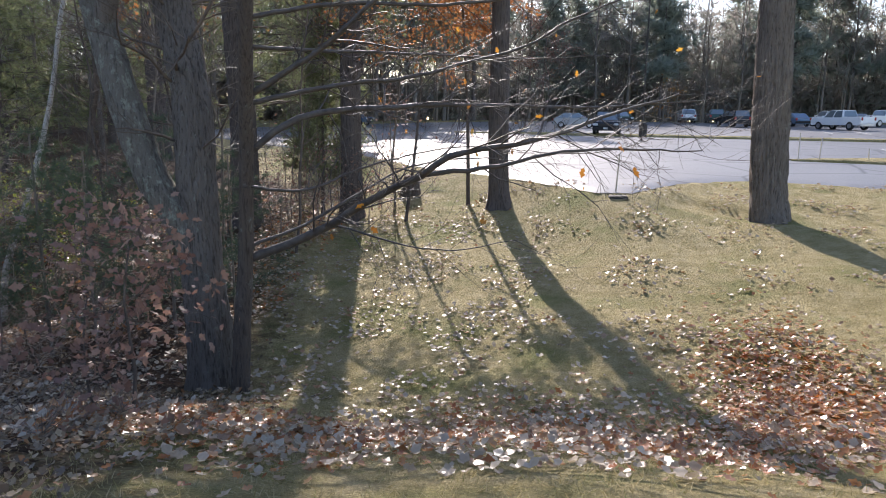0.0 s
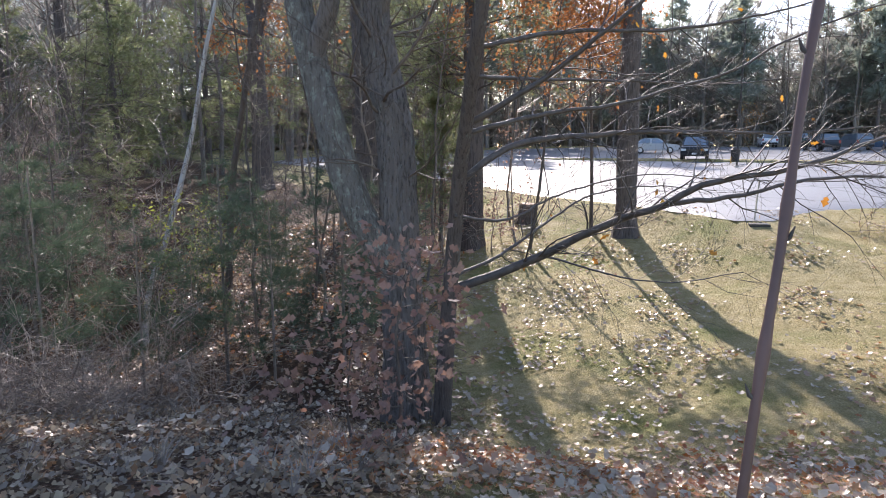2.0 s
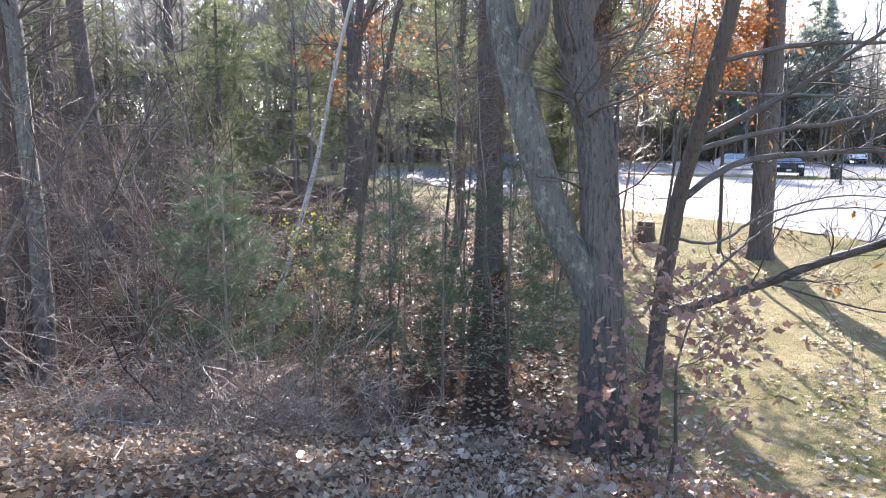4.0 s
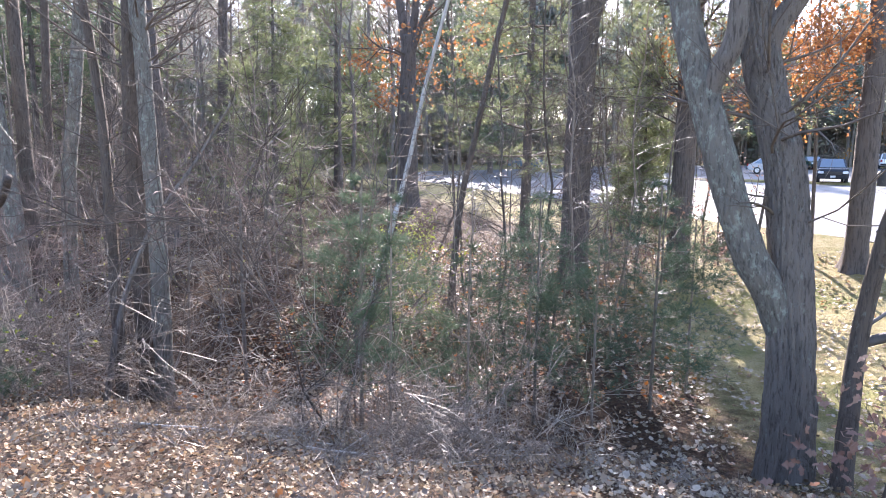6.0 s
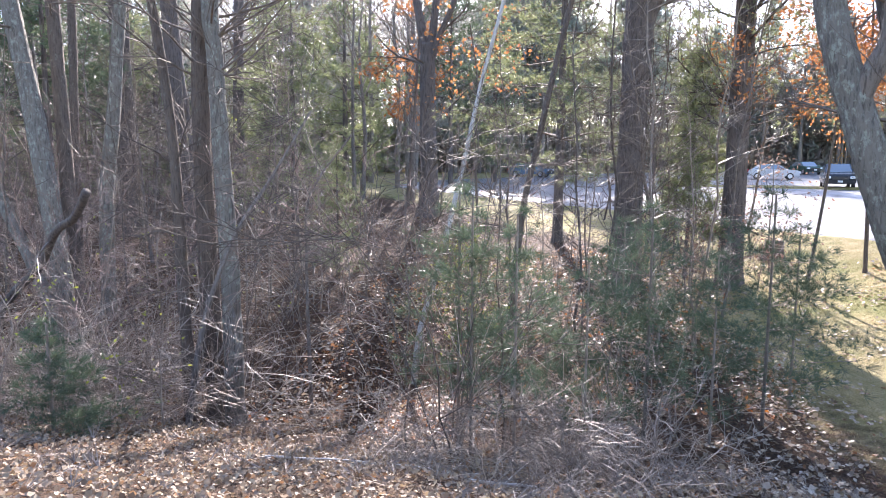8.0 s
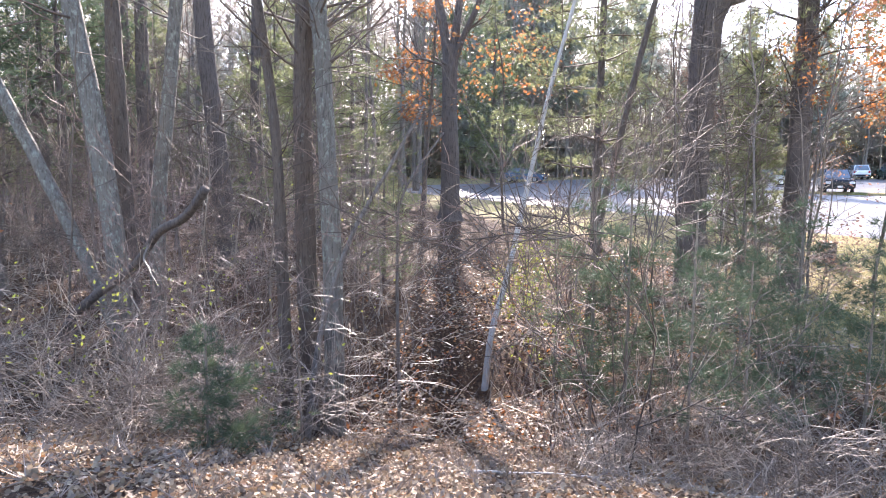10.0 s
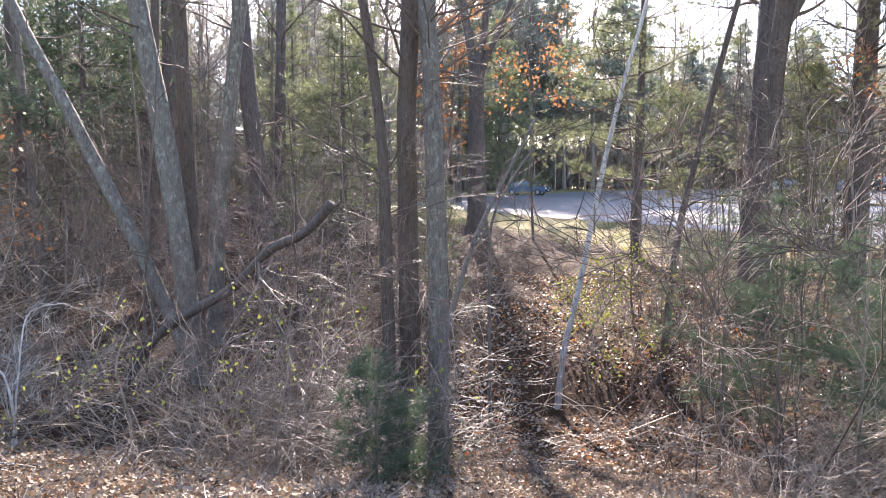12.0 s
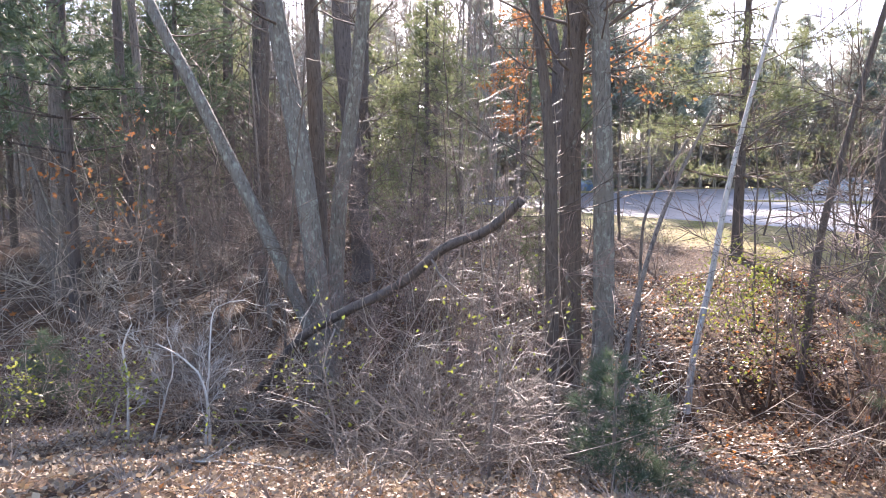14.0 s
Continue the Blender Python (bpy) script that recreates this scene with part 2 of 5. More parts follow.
# ---- mesh helpers ----
class Geo:
    """Collects tubes, blades and plain faces and turns them into one mesh."""

    def __init__(self):
        self.v, self.f, self.n, self.groups = [], [], 0, {}

    def add(self, v, f):
        v, f = np.asarray(v, float).reshape(-1, 3), np.asarray(f, np.int64).reshape(-1, 3)
        self.v.append(v)
        self.f.append(f + self.n)
        self.n += len(v)

    def tube(self, pts, radii, sides=3):
        self.groups.setdefault((len(pts), sides), []).append((pts, radii))

    def flush(self):
        for (n, s), items in self.groups.items():
            p = np.array([i[0] for i in items], float)
            r = np.array([i[1] for i in items], float)
            t = np.gradient(p, axis=1)
            t /= np.linalg.norm(t, axis=2, keepdims=True) + 1e-9
            mean = np.abs(t.mean(axis=1))
            ref = np.where((mean[:, 2] > 0.75)[:, None], (1.0, 0.0, 0.0), (0.0, 0.0, 1.0))[:, None, :]
            u = np.cross(t, ref)
            u /= np.linalg.norm(u, axis=2, keepdims=True) + 1e-9
            w = np.cross(t, u)
            a = np.arange(s) * 2 * math.pi / s
            ring = p[:, :, None] + r[:, :, None, None] * (u[:, :, None] * np.cos(a)[:, None] + w[:, :, None] * np.sin(a)[:, None])
            i, j = np.meshgrid(np.arange(n - 1), np.arange(s), indexing="ij")
            a0, a1 = i * s + j, i * s + (j + 1) % s
            f = np.stack([np.stack([a0, a0 + s, a1], -1), np.stack([a1, a0 + s, a1 + s], -1)], 2).reshape(-1, 3)
            k = len(items)
            self.add(ring.reshape(-1, 3), (f[None] + (np.arange(k) * n * s)[:, None, None]).reshape(-1, 3))
        self.groups = {}

    def scatter(self, shape, pos, axes, size):
        """Copies of a small shape: pos (n,3), axes (n,3,3) with rows x, y, z, size (n,)."""
        tv, tf = shape
        if not len(pos):
            return
        v = np.einsum("kc,ncd->nkd", tv, axes) * np.asarray(size)[:, None, None] + np.asarray(pos)[:, None, :]
        f = tf[None] + (np.arange(len(pos)) * len(tv))[:, None, None]
        self.add(v.reshape(-1, 3), f.reshape(-1, 3))

    def mesh(self, name, material, smooth=True):
        self.flush()
        v, f = np.concatenate(self.v), np.concatenate(self.f)
        me = bpy.data.meshes.new(name)
        me.vertices.add(len(v))
        me.vertices.foreach_set("co", v.astype(np.float32).ravel())
        me.loops.add(len(f) * 3)
        me.loops.foreach_set("vertex_index", f.astype(np.int32).ravel())
        me.polygons.add(len(f))
        me.polygons.foreach_set("loop_start", np.arange(0, len(f) * 3, 3, dtype=np.int32))
        me.polygons.foreach_set("use_smooth", np.full(len(f), smooth))
        me.update(calc_edges=True)
        me.validate()
        me.materials.append(material)
        return me


def part(name, geo, material, parent, label="", smooth=True):
    if isinstance(geo, bmesh.types.BMesh):
        me = bpy.data.meshes.new(name)
        geo.to_mesh(me)
        geo.free()
        me.materials.append(material)
    else:
        me = geo.mesh(name, material, smooth)
    ob = new(name, me)
    if parent is not None:
        ob.parent = parent
    if label:
        ob["label"] = label
    return ob


def thing(name, place, label, category, group="", kind=""):
    ob = new(name)
    ob.empty_display_size = 0.3
    ob.matrix_world = Matrix.Translation(place)
    return tagged(ob, label, category, group, kind)


def smooth_line(pts, step):
    """A Catmull-Rom line through pts, sampled about every step metres."""
    p = np.array(pts, float)
    p = np.vstack([2 * p[0] - p[1], p, 2 * p[-1] - p[-2]])
    out = []
    for i in range(1, len(p) - 2):
        m = max(2, int(np.linalg.norm(p[i + 1] - p[i]) / step))
        u = (np.arange(m) / m)[:, None]
        a, b, c, d = p[i - 1:i + 3]
        out.append(0.5 * (2 * b + (c - a) * u + (2 * a - 5 * b + 4 * c - d) * u ** 2 + (3 * b - a - 3 * c + d) * u ** 3))
    return np.vstack(out + [p[-2:-1]])


def trunk_geo(pts, r0, r1, rng, flare=0.35, ridge=0.05, sides=26, step=0.14):
    """A trunk with furrowed bark, a flared foot and slight swellings."""
    line = smooth_line(pts, step)
    n = len(line)
    run = np.concatenate([[0], np.cumsum(np.linalg.norm(np.diff(line, axis=0), axis=1))])
    r = r0 + (r1 - r0) * (run / run[-1]) ** 0.8
    t = np.gradient(line, axis=0)
    t /= np.linalg.norm(t, axis=1, keepdims=True)
    u = np.cross(t, (0.0, 1.0, 0.0))
    u /= np.linalg.norm(u, axis=1, keepdims=True)
    w = np.cross(t, u)
    a = np.arange(sides) * 2 * math.pi / sides
    ph = rng.uniform(0, 6.28, 8)
    drift = np.sin(run * 0.9 + ph[0]) * 0.5 + np.sin(run * 2.3 + ph[1]) * 0.25
    ang = a[None] + drift[:, None] * 0.25
    k = max(5, int(r0 * 2 * math.pi / 0.16)) if sides > 50 else 5
    wob = 0.9 * np.sin(run[:, None] * 2.1 + 2 * np.sin(ang * 3 + ph[2])) + 0.5 * np.sin(run[:, None] * 5.3 + ph[7] + 3 * np.sin(ang * 5))
    rough = ridge * (1.2 * np.abs(np.sin(ang * k + wob + ph[2])) - 0.6) + ridge * 0.5 * np.sin(ang * (k * 2 + 3) - wob * 1.5 + ph[3])
    rough += rng.normal(0, ridge * 0.3, (n, sides))
    rough += 0.035 * np.sin(ang * 2 + run[:, None] * 1.1 + ph[4])
    foot = flare * np.exp(-run / (r0 * 1.1))[:, None] * (1 + 0.45 * np.sin(a[None] * 4 + ph[5]) + 0.25 * np.sin(a[None] * 7 + ph[6]))
    rr = r[:, None] * (1 + rough + foot)
    ring = line[:, None] + rr[..., None] * (u[:, None] * np.cos(a)[:, None] + w[:, None] * np.sin(a)[:, None])
    i, j = np.meshgrid(np.arange(n - 1), np.arange(sides), indexing="ij")
    a0, a1 = i * sides + j, i * sides + (j + 1) % sides
    g = Geo()
    v = np.vstack([ring.reshape(-1, 3), line[-1:]])
    f = np.stack([np.stack([a0, a1, a0 + sides], -1), np.stack([a1, a1 + sides, a0 + sides], -1)], 2).reshape(-1, 3)
    top = (n - 1) * sides
    cap = [(top + k, top + (k + 1) % sides, n * sides) for k in range(sides)]
    g.add(v, np.vstack([f, cap]))
    return g


def unit(v):
    return v / (math.sqrt(v[0] * v[0] + v[1] * v[1] + v[2] * v[2]) + 1e-9)


def grow(geo, p, d, length, r, level, rng, kids=4, spread=0.8, lift=0.05, wig=0.12, sites=None, thin=0.55, least=0.0022, part_len=(0.35, 0.65), bend=0.0):
    """A branch with its side branches; the ends are noted in sites."""
    n = 7 if level > 1 else 5 if level == 1 else 3
    pts, q, e = [p], np.array(p, float), unit(np.array(d, float))
    seg = length / (n - 1)
    dirs = [e]
    pull = rng.normal(0, bend, 3) if bend else 0.0
    for _ in range(n - 1):
        e = e + rng.normal(0, wig, 3) + pull
        e[2] += lift
        e = unit(e)
        q = q + e * seg
        pts.append(q)
        dirs.append(e)
    rad = np.maximum(np.linspace(r, r * 0.4, n), least)
    rad[-1] *= 0.5
    geo.tube(pts, rad, 7 if r > 0.06 else 5 if r > 0.02 else 3)
    if level > 0:
        for k in range(kids):
            u = rng.uniform(0.2, 0.98) * (n - 1)
            i = min(int(u), n - 2)
            at = pts[i] + (pts[i + 1] - pts[i]) * (u - i)
            side = unit(np.cross(dirs[i], rng.normal(0, 1, 3)))
            grow(geo, at, dirs[i] + side * spread * rng.uniform(0.6, 1.3), length * rng.uniform(*part_len), rad[i] * thin, level - 1, rng, kids, spread, lift, wig, sites, thin, least, part_len, bend)
    if sites is not None and level <= 1:
        sites.append((pts[-1], dirs[-1]))
        sites.append((pts[n // 2], dirs[n // 2]))


def along(geo, line, r0, r1, rng, sides=7, every=0.45, kids=2, level=1, length=0.9, lift=0.02, spread=1.0, sites=None, wig=0.14, start=0.15):
    """A limb along a given line, with side shoots."""
    pts = smooth_line(line, 0.16)
    n = len(pts)
    geo.tube(pts + rng.normal(0, 0.006, pts.shape), np.linspace(r0, r1, n), sides)
    tang = np.gradient(pts, axis=0)
    run, nxt = 0.0, every * 0.5
    total = float(np.sum(np.linalg.norm(np.diff(pts, axis=0), axis=1)))
    for i in range(1, n):
        run += float(np.linalg.norm(pts[i] - pts[i - 1]))
        if run > nxt and run > start * total:
            nxt = run + every * rng.uniform(0.5, 1.5)
            t = unit(tang[i])
            side = unit(np.cross(t, rng.normal(0, 1, 3)))
            r = max(0.004, (r0 + (r1 - r0) * i / n) * 0.4)
            grow(geo, pts[i], t + side * spread, length * rng.uniform(0.5, 1.3), min(r, 0.014), level, rng, kids, 0.8, lift, wig, sites)


def leaf_shape(kind):
    """Small flat shapes with a fold or curl, one unit long."""
    if kind == "oak":
        out = [(0, 0), (0.25, 0.22), (0.14, 0.36), (0.36, 0.55), (0.17, 0.68), (0, 1.0), (-0.17, 0.68), (-0.36, 0.55), (-0.14, 0.36), (-0.25, 0.22)]
        v = np.array([(x, y, 0.55 * x * x + 0.35 * (y - 0.45) ** 2) for x, y in out] + [(0, 0.5, 0.0)])
        return v, np.array([(i, (i + 1) % 10, 10) for i in range(10)])
    if kind == "litter":
        out = [(0, 0), (0.24, 0.25), (0.15, 0.42), (0.34, 0.62), (0, 1.0), (-0.34, 0.62), (-0.15, 0.42), (-0.24, 0.25)]
        v = np.array([(x, y, 1.5 * x * x + 0.9 * (y - 0.45) ** 2 + 0.25 * x * (y - 0.5)) for x, y in out])
        return v, np.array([(0, 1, 7), (1, 2, 6), (1, 6, 7), (2, 3, 5), (2, 5, 6), (3, 4, 5)])
    if kind == "oval":
        v = np.array([(0, 0, 0), (0.26, 0.45, 0.08), (0, 1, 0.12), (-0.26, 0.45, 0.08), (0, 0.45, 0)])
        return v, np.array([(0, 1, 4), (1, 2, 4), (2, 3, 4), (3, 0, 4)])
    rs = np.random.RandomState({"tuft": 3, "spray": 5, "clump": 8, "twigs": 9}[kind])
    k, wide = {"tuft": (17, 0.016), "spray": (11, 0.036), "clump": (6, 0.12), "twigs": (7, 0.018)}[kind]
    v, f = [], []
    for i in range(k):
        d = unit(np.array([rs.normal(0, 0.55), rs.uniform(0.35, 1.0), rs.normal(0, 0.4)])) * rs.uniform(0.7, 1.1)
        s = unit(np.cross(d, rs.normal(0, 1, 3))) * wide
        v += [d * 0.05 - s, d * 0.05 + s, d]
        f.append((3 * i, 3 * i + 1, 3 * i + 2))
    return np.array(v), np.array(f)


LITTER, OAK, OVAL, TUFT, SPRAY, CLUMP, TWIGS = (leaf_shape(k) for k in ("litter", "oak", "oval", "tuft", "spray", "clump", "twigs"))


def frames_for(dirs, rng, roll=True):
    """Axes whose y follows each direction, turned about it at random."""
    y = np.asarray(dirs, float)
    y = y / (np.linalg.norm(y, axis=1, keepdims=True) + 1e-9)
    x = np.cross(y, rng.normal(0, 1, y.shape) if roll else np.array([[0.0, 0.0, 1.0]]))
    x /= np.linalg.norm(x, axis=1, keepdims=True) + 1e-9
    return np.stack([x, y, np.cross(x, y)], axis=1)


def flat_frames(n, rng, tilt=0.35):
    """Axes lying on the ground at random headings, tipped a little."""
    a = rng.uniform(0, 2 * math.pi, n)
    z = np.stack([rng.normal(0, tilt, n), rng.normal(0, tilt, n), np.ones(n)], 1)
    z /= np.linalg.norm(z, axis=1, keepdims=True)
    y = np.stack([np.cos(a), np.sin(a), np.zeros(n)], 1)
    x = np.cross(y, z)
    x /= np.linalg.norm(x, axis=1, keepdims=True)
    return np.stack([x, np.cross(z, x), z], axis=1)


# ---- lie of the land ----
EDGE_X = [-60, -17, -11.7, -4.7, -1.6, 1.3, 3.5, 4.4, 6.3, 8.8, 12, 16, 70]
EDGE_Y = [92, 43.6, 37.2, 30, 24.8, 22.0, 18.6, 18.6, 21, 22, 20.2, 19, 14]
DIP_X = [-40, -25, -15, -11.6, -9.5, -7.5, -5, -3.4, 0, 2, 5, 8, 20, 60]
DIP_Y = [14, 14, 13.5, 16.0, 15.5, 12.5, 10.5, 10.5, 11, 11.5, 11, 11, 11, 11]
DIP_Z = [0.6, 0.3, -0.3, -1.3, -0.9, 0.0, 0.2, 0.2, 0.52, 0.62, 0.98, 1.3, 1.6, 1.6]
CURVE = [1.0, 0.9, 0.6, 0.5, 0.55, 0.9, 1.6, 1.9, 2.1, 2.2, 1.7, 1.4, 1.3, 1.3]


def lot_height(y):
    return 2.1 + 0.024 * (np.clip(y, 10, 100) - 19)


def land(x, y):
    """Height of the ground: a bank by the track, a dip, then a slope up to the car park."""
    x, y = np.asarray(x, float), np.asarray(y, float)
    ye = np.interp(x, EDGE_X, EDGE_Y)
    yd, zd, c = (np.interp(x, DIP_X, k) for k in (DIP_Y, DIP_Z, CURVE))
    t = np.clip((y - yd) / np.maximum(ye - yd, 0.5), 0, 1)
    ze = lot_height(ye) - 0.02
    e = 0.035
    rise = zd + (ze - zd) * ((t + e) ** c - e ** c) / ((1 + e) ** c - e ** c)
    rise = np.where(y > ye, lot_height(y) - 0.02, rise)
    bank = 2.35 - 0.36 * (np.maximum(y, 2.6) - 3.2 + 0.12 * np.clip(x + 4, 0, 3))
    k = 0.18
    h = k * np.logaddexp(rise / k, bank / k)
    mound = np.exp(-((x - 6) / 3.5) ** 2 - ((y - 18.5) / 2.2) ** 2)
    bumps = mound * (0.10 * np.sin(x * 3.3 + 1) * np.sin(y * 2.6) + 0.05 * np.sin(x * 6.1) * np.sin(y * 5.3 + 2)) + 0.05 * np.sin(x * 1.3 + y * 0.7) * np.sin(y * 1.1 - x * 0.4) + 0.025 * np.sin(x * 3.1 + 1.0) * np.sin(y * 2.7)
    away = np.clip((ye - y) / 2.0, 0, 1)
    return h + bumps * away


def land1(x, y):
    return float(land(x, y))


xs = np.concatenate([np.linspace(-900, -50, 12), np.arange(-46, 30, 0.35), np.linspace(32, 900, 16)])
ys = np.concatenate([np.linspace(-300, -8, 6), np.arange(-5, 48, 0.35), np.linspace(50, 110, 22), np.linspace(130, 1200, 10)])
gx, gy = np.meshgrid(xs, ys, indexing="ij")
gz = land(gx, gy)
g = Geo()
i, j = np.meshgrid(np.arange(len(xs) - 1), np.arange(len(ys) - 1), indexing="ij")
q = i * len(ys) + j
g.add(np.stack([gx, gy, gz], -1).reshape(-1, 3), np.stack([np.stack([q, q + len(ys), q + 1], -1), np.stack([q + 1, q + len(ys), q + len(ys) + 1], -1)], 2).reshape(-1, 3))
tagged(part("ground", g, GROUND, None), "sloping ground, dry mown lawn running into brown leaf litter under the trees", "ground", kind="structure")

# car park
FAR_X, FAR_Y = [-24, -17, -9, 4, 14, 40, 70], [58, 66, 80, 92, 97, 93, 88]
lx = np.concatenate([np.arange(-22, 14, 0.3), np.arange(14, 70, 2.0)])
rows_n = 26
near, far = np.interp(lx, EDGE_X, EDGE_Y), np.interp(lx, FAR_X, FAR_Y)
rs = np.random.RandomState(11)
near = near + rs.normal(0, 0.05, len(lx))
u = np.linspace(0, 1, rows_n)[None] ** 1.6
py = near[:, None] + (far - near)[:, None] * u
px = np.repeat(lx[:, None], rows_n, 1)
pz = lot_height(py) + 0.03
pz[:, 0] -= 0.06
g = Geo()
i, j = np.meshgrid(np.arange(len(lx) - 1), np.arange(rows_n - 1), indexing="ij")
q = i * rows_n + j
g.add(np.stack([px, py, pz], -1).reshape(-1, 3), np.stack([np.stack([q, q + rows_n, q + 1], -1), np.stack([q + 1, q + rows_n, q + rows_n + 1], -1)], 2).reshape(-1, 3))
tagged(part("parking_lot", g, ASPHALT, None), "worn grey asphalt car park glaring in the low sun", "car park", kind="structure")


# ---- main trees ----
def sunlit_under(y):
    """Height below which a crown leaves the brush by the track in the sun."""
    return 0.5 * (y - 7.0) + 1.0


def stand(x, y, sink=0.12):
    return (x, y, land1(x, y) - sink)


def tree(name, pts, r0, r1, material, seed, label, category="tree", crown=None, flare=0.35, ridge=0.05, group="", sides=26):
    """A tree on a trunk line given in world metres. crown: (first height, branches, length, level, kids)."""
    rng = np.random.RandomState(seed)
    base = np.array(pts[0], float)
    base[2] = land1(base[0], base[1]) - 0.12
    line = [base] + [np.array(p, float) for p in pts[1:]]
    t = thing(name, base, label, category, group)
    local = [p - base for p in line]
    part("trunk", trunk_geo(local, r0, r1, rng, flare, ridge, sides), material, t)
    sites = []
    if crown:
        z0, count, length, level, kids = crown
        wood = Geo()
        s = smooth_line(local, 0.2)
        roof = max(z0 + (5.0 if base[0] > -7.5 else 1.5), sunlit_under(base[1]) - 1.5)
        s = s[(s[:, 2] > z0 - base[2]) & (s[:, 2] < roof - base[2])]
        for k in range(count):
            at = s[rng.randint(len(s))]
            a = rng.uniform(0, 2 * math.pi)
            grow(wood, at, np.array([math.cos(a), math.sin(a), rng.uniform(0.1, 0.8)]), length * rng.uniform(0.5, 1.2), r1 * rng.uniform(0.08, 0.24), level, rng, kids, 0.8, 0.03, 0.12, sites)
        part("crown", wood, BRANCH, t)
    return t, base, sites


def leaves_on(parent, sites, rng, material, shape, size, count, label="", fall=0.3, jitter=0.15):
    if not sites:
        return
    pick = [sites[i] for i in rng.randint(0, len(sites), count)]
    pos = np.array([p[0] for p in pick]) + rng.normal(0, jitter, (count, 3))
    d = np.array([p[1] for p in pick]) + rng.normal(0, 0.6, (count, 3)) + np.array([0, 0, -fall])
    g = Geo()
    g.scatter(shape, pos, frames_for(d, rng), size * rng.uniform(0.65, 1.25, count))
    part("foliage", g, material, parent, label)


# forked maple beside the lawn
rng = np.random.RandomState(21)
FB = np.array(stand(-3.1, 9.12))
fork = thing("forked_tree", FB, "grey furrowed maple forking low, with lichen on the slanting stem", "tree")
part("trunk", trunk_geo([np.array(p) - FB for p in [FB, (-3.1, 9.1, 1.0), (-3.15, 9.1, 2.0), (-3.2, 9.2, 2.9), (-3.3, 9.42, 4.15), (-3.5, 9.58, 5.0), (-3.66, 9.7, 5.8), (-3.9, 9.9, 7.5), (-3.85, 10.0, 9.5)]], 0.295, 0.17, rng, 0.25, 0.085, 84, 0.08), BARK_GREY, fork)
part("stem", trunk_geo([np.array(p) - FB for p in [(-3.1, 9.18, 1.85), (-3.4, 9.1, 2.6), (-3.68, 9.05, 3.08), (-3.97, 9.1, 3.87), (-4.25, 9.2, 4.8), (-4.48, 9.3, 5.6), (-4.6, 9.4, 6.2), (-4.9, 9.6, 8.0), (-5.0, 9.8, 9.5)]], 0.225, 0.13, rng, 0.0, 0.06, 64, 0.09), BARK_LICHEN, fork, "slanting stem blotched with pale lichen")
part("stem", trunk_geo([np.array(p) - FB for p in [(-4.33, 9.22, 4.95), (-4.18, 9.15, 5.35), (-4.02, 9.1, 5.75), (-4.0, 9.1, 6.6), (-3.9, 9.3, 8.0)]], 0.13, 0.09, rng, 0.0, 0.05, 16, 0.1), BARK_GREY, fork)
part("stem", trunk_geo([np.array(p) - FB for p in [(-3.62, 9.65, 5.55), (-3.45, 9.6, 5.95), (-3.2, 9.55, 6.4), (-2.95, 9.5, 7.5), (-2.85, 9.5, 9.0)]], 0.14, 0.09, rng, 0.0, 0.05, 16, 0.1), BARK_GREY, fork)
wood = Geo()
for k in range(34):
    h = rng.uniform(3.3, 8.8)
    a = rng.uniform(0, 6.28)
    at = np.array([np.interp(h, [2.9, 5.8, 9.5], [-3.25, -3.66, -3.87]), float(np.interp(h, [2.9, 5.8, 9.5], [9.2, 9.7, 10.0])), h]) - FB
    grow(wood, at, np.array([math.cos(a), math.sin(a), 0.4]), rng.uniform(0.8, 2.2), rng.uniform(0.012, 0.03), 2, rng, 4, 0.8, 0.02, 0.14)
part("crown", wood, BRANCH, fork)

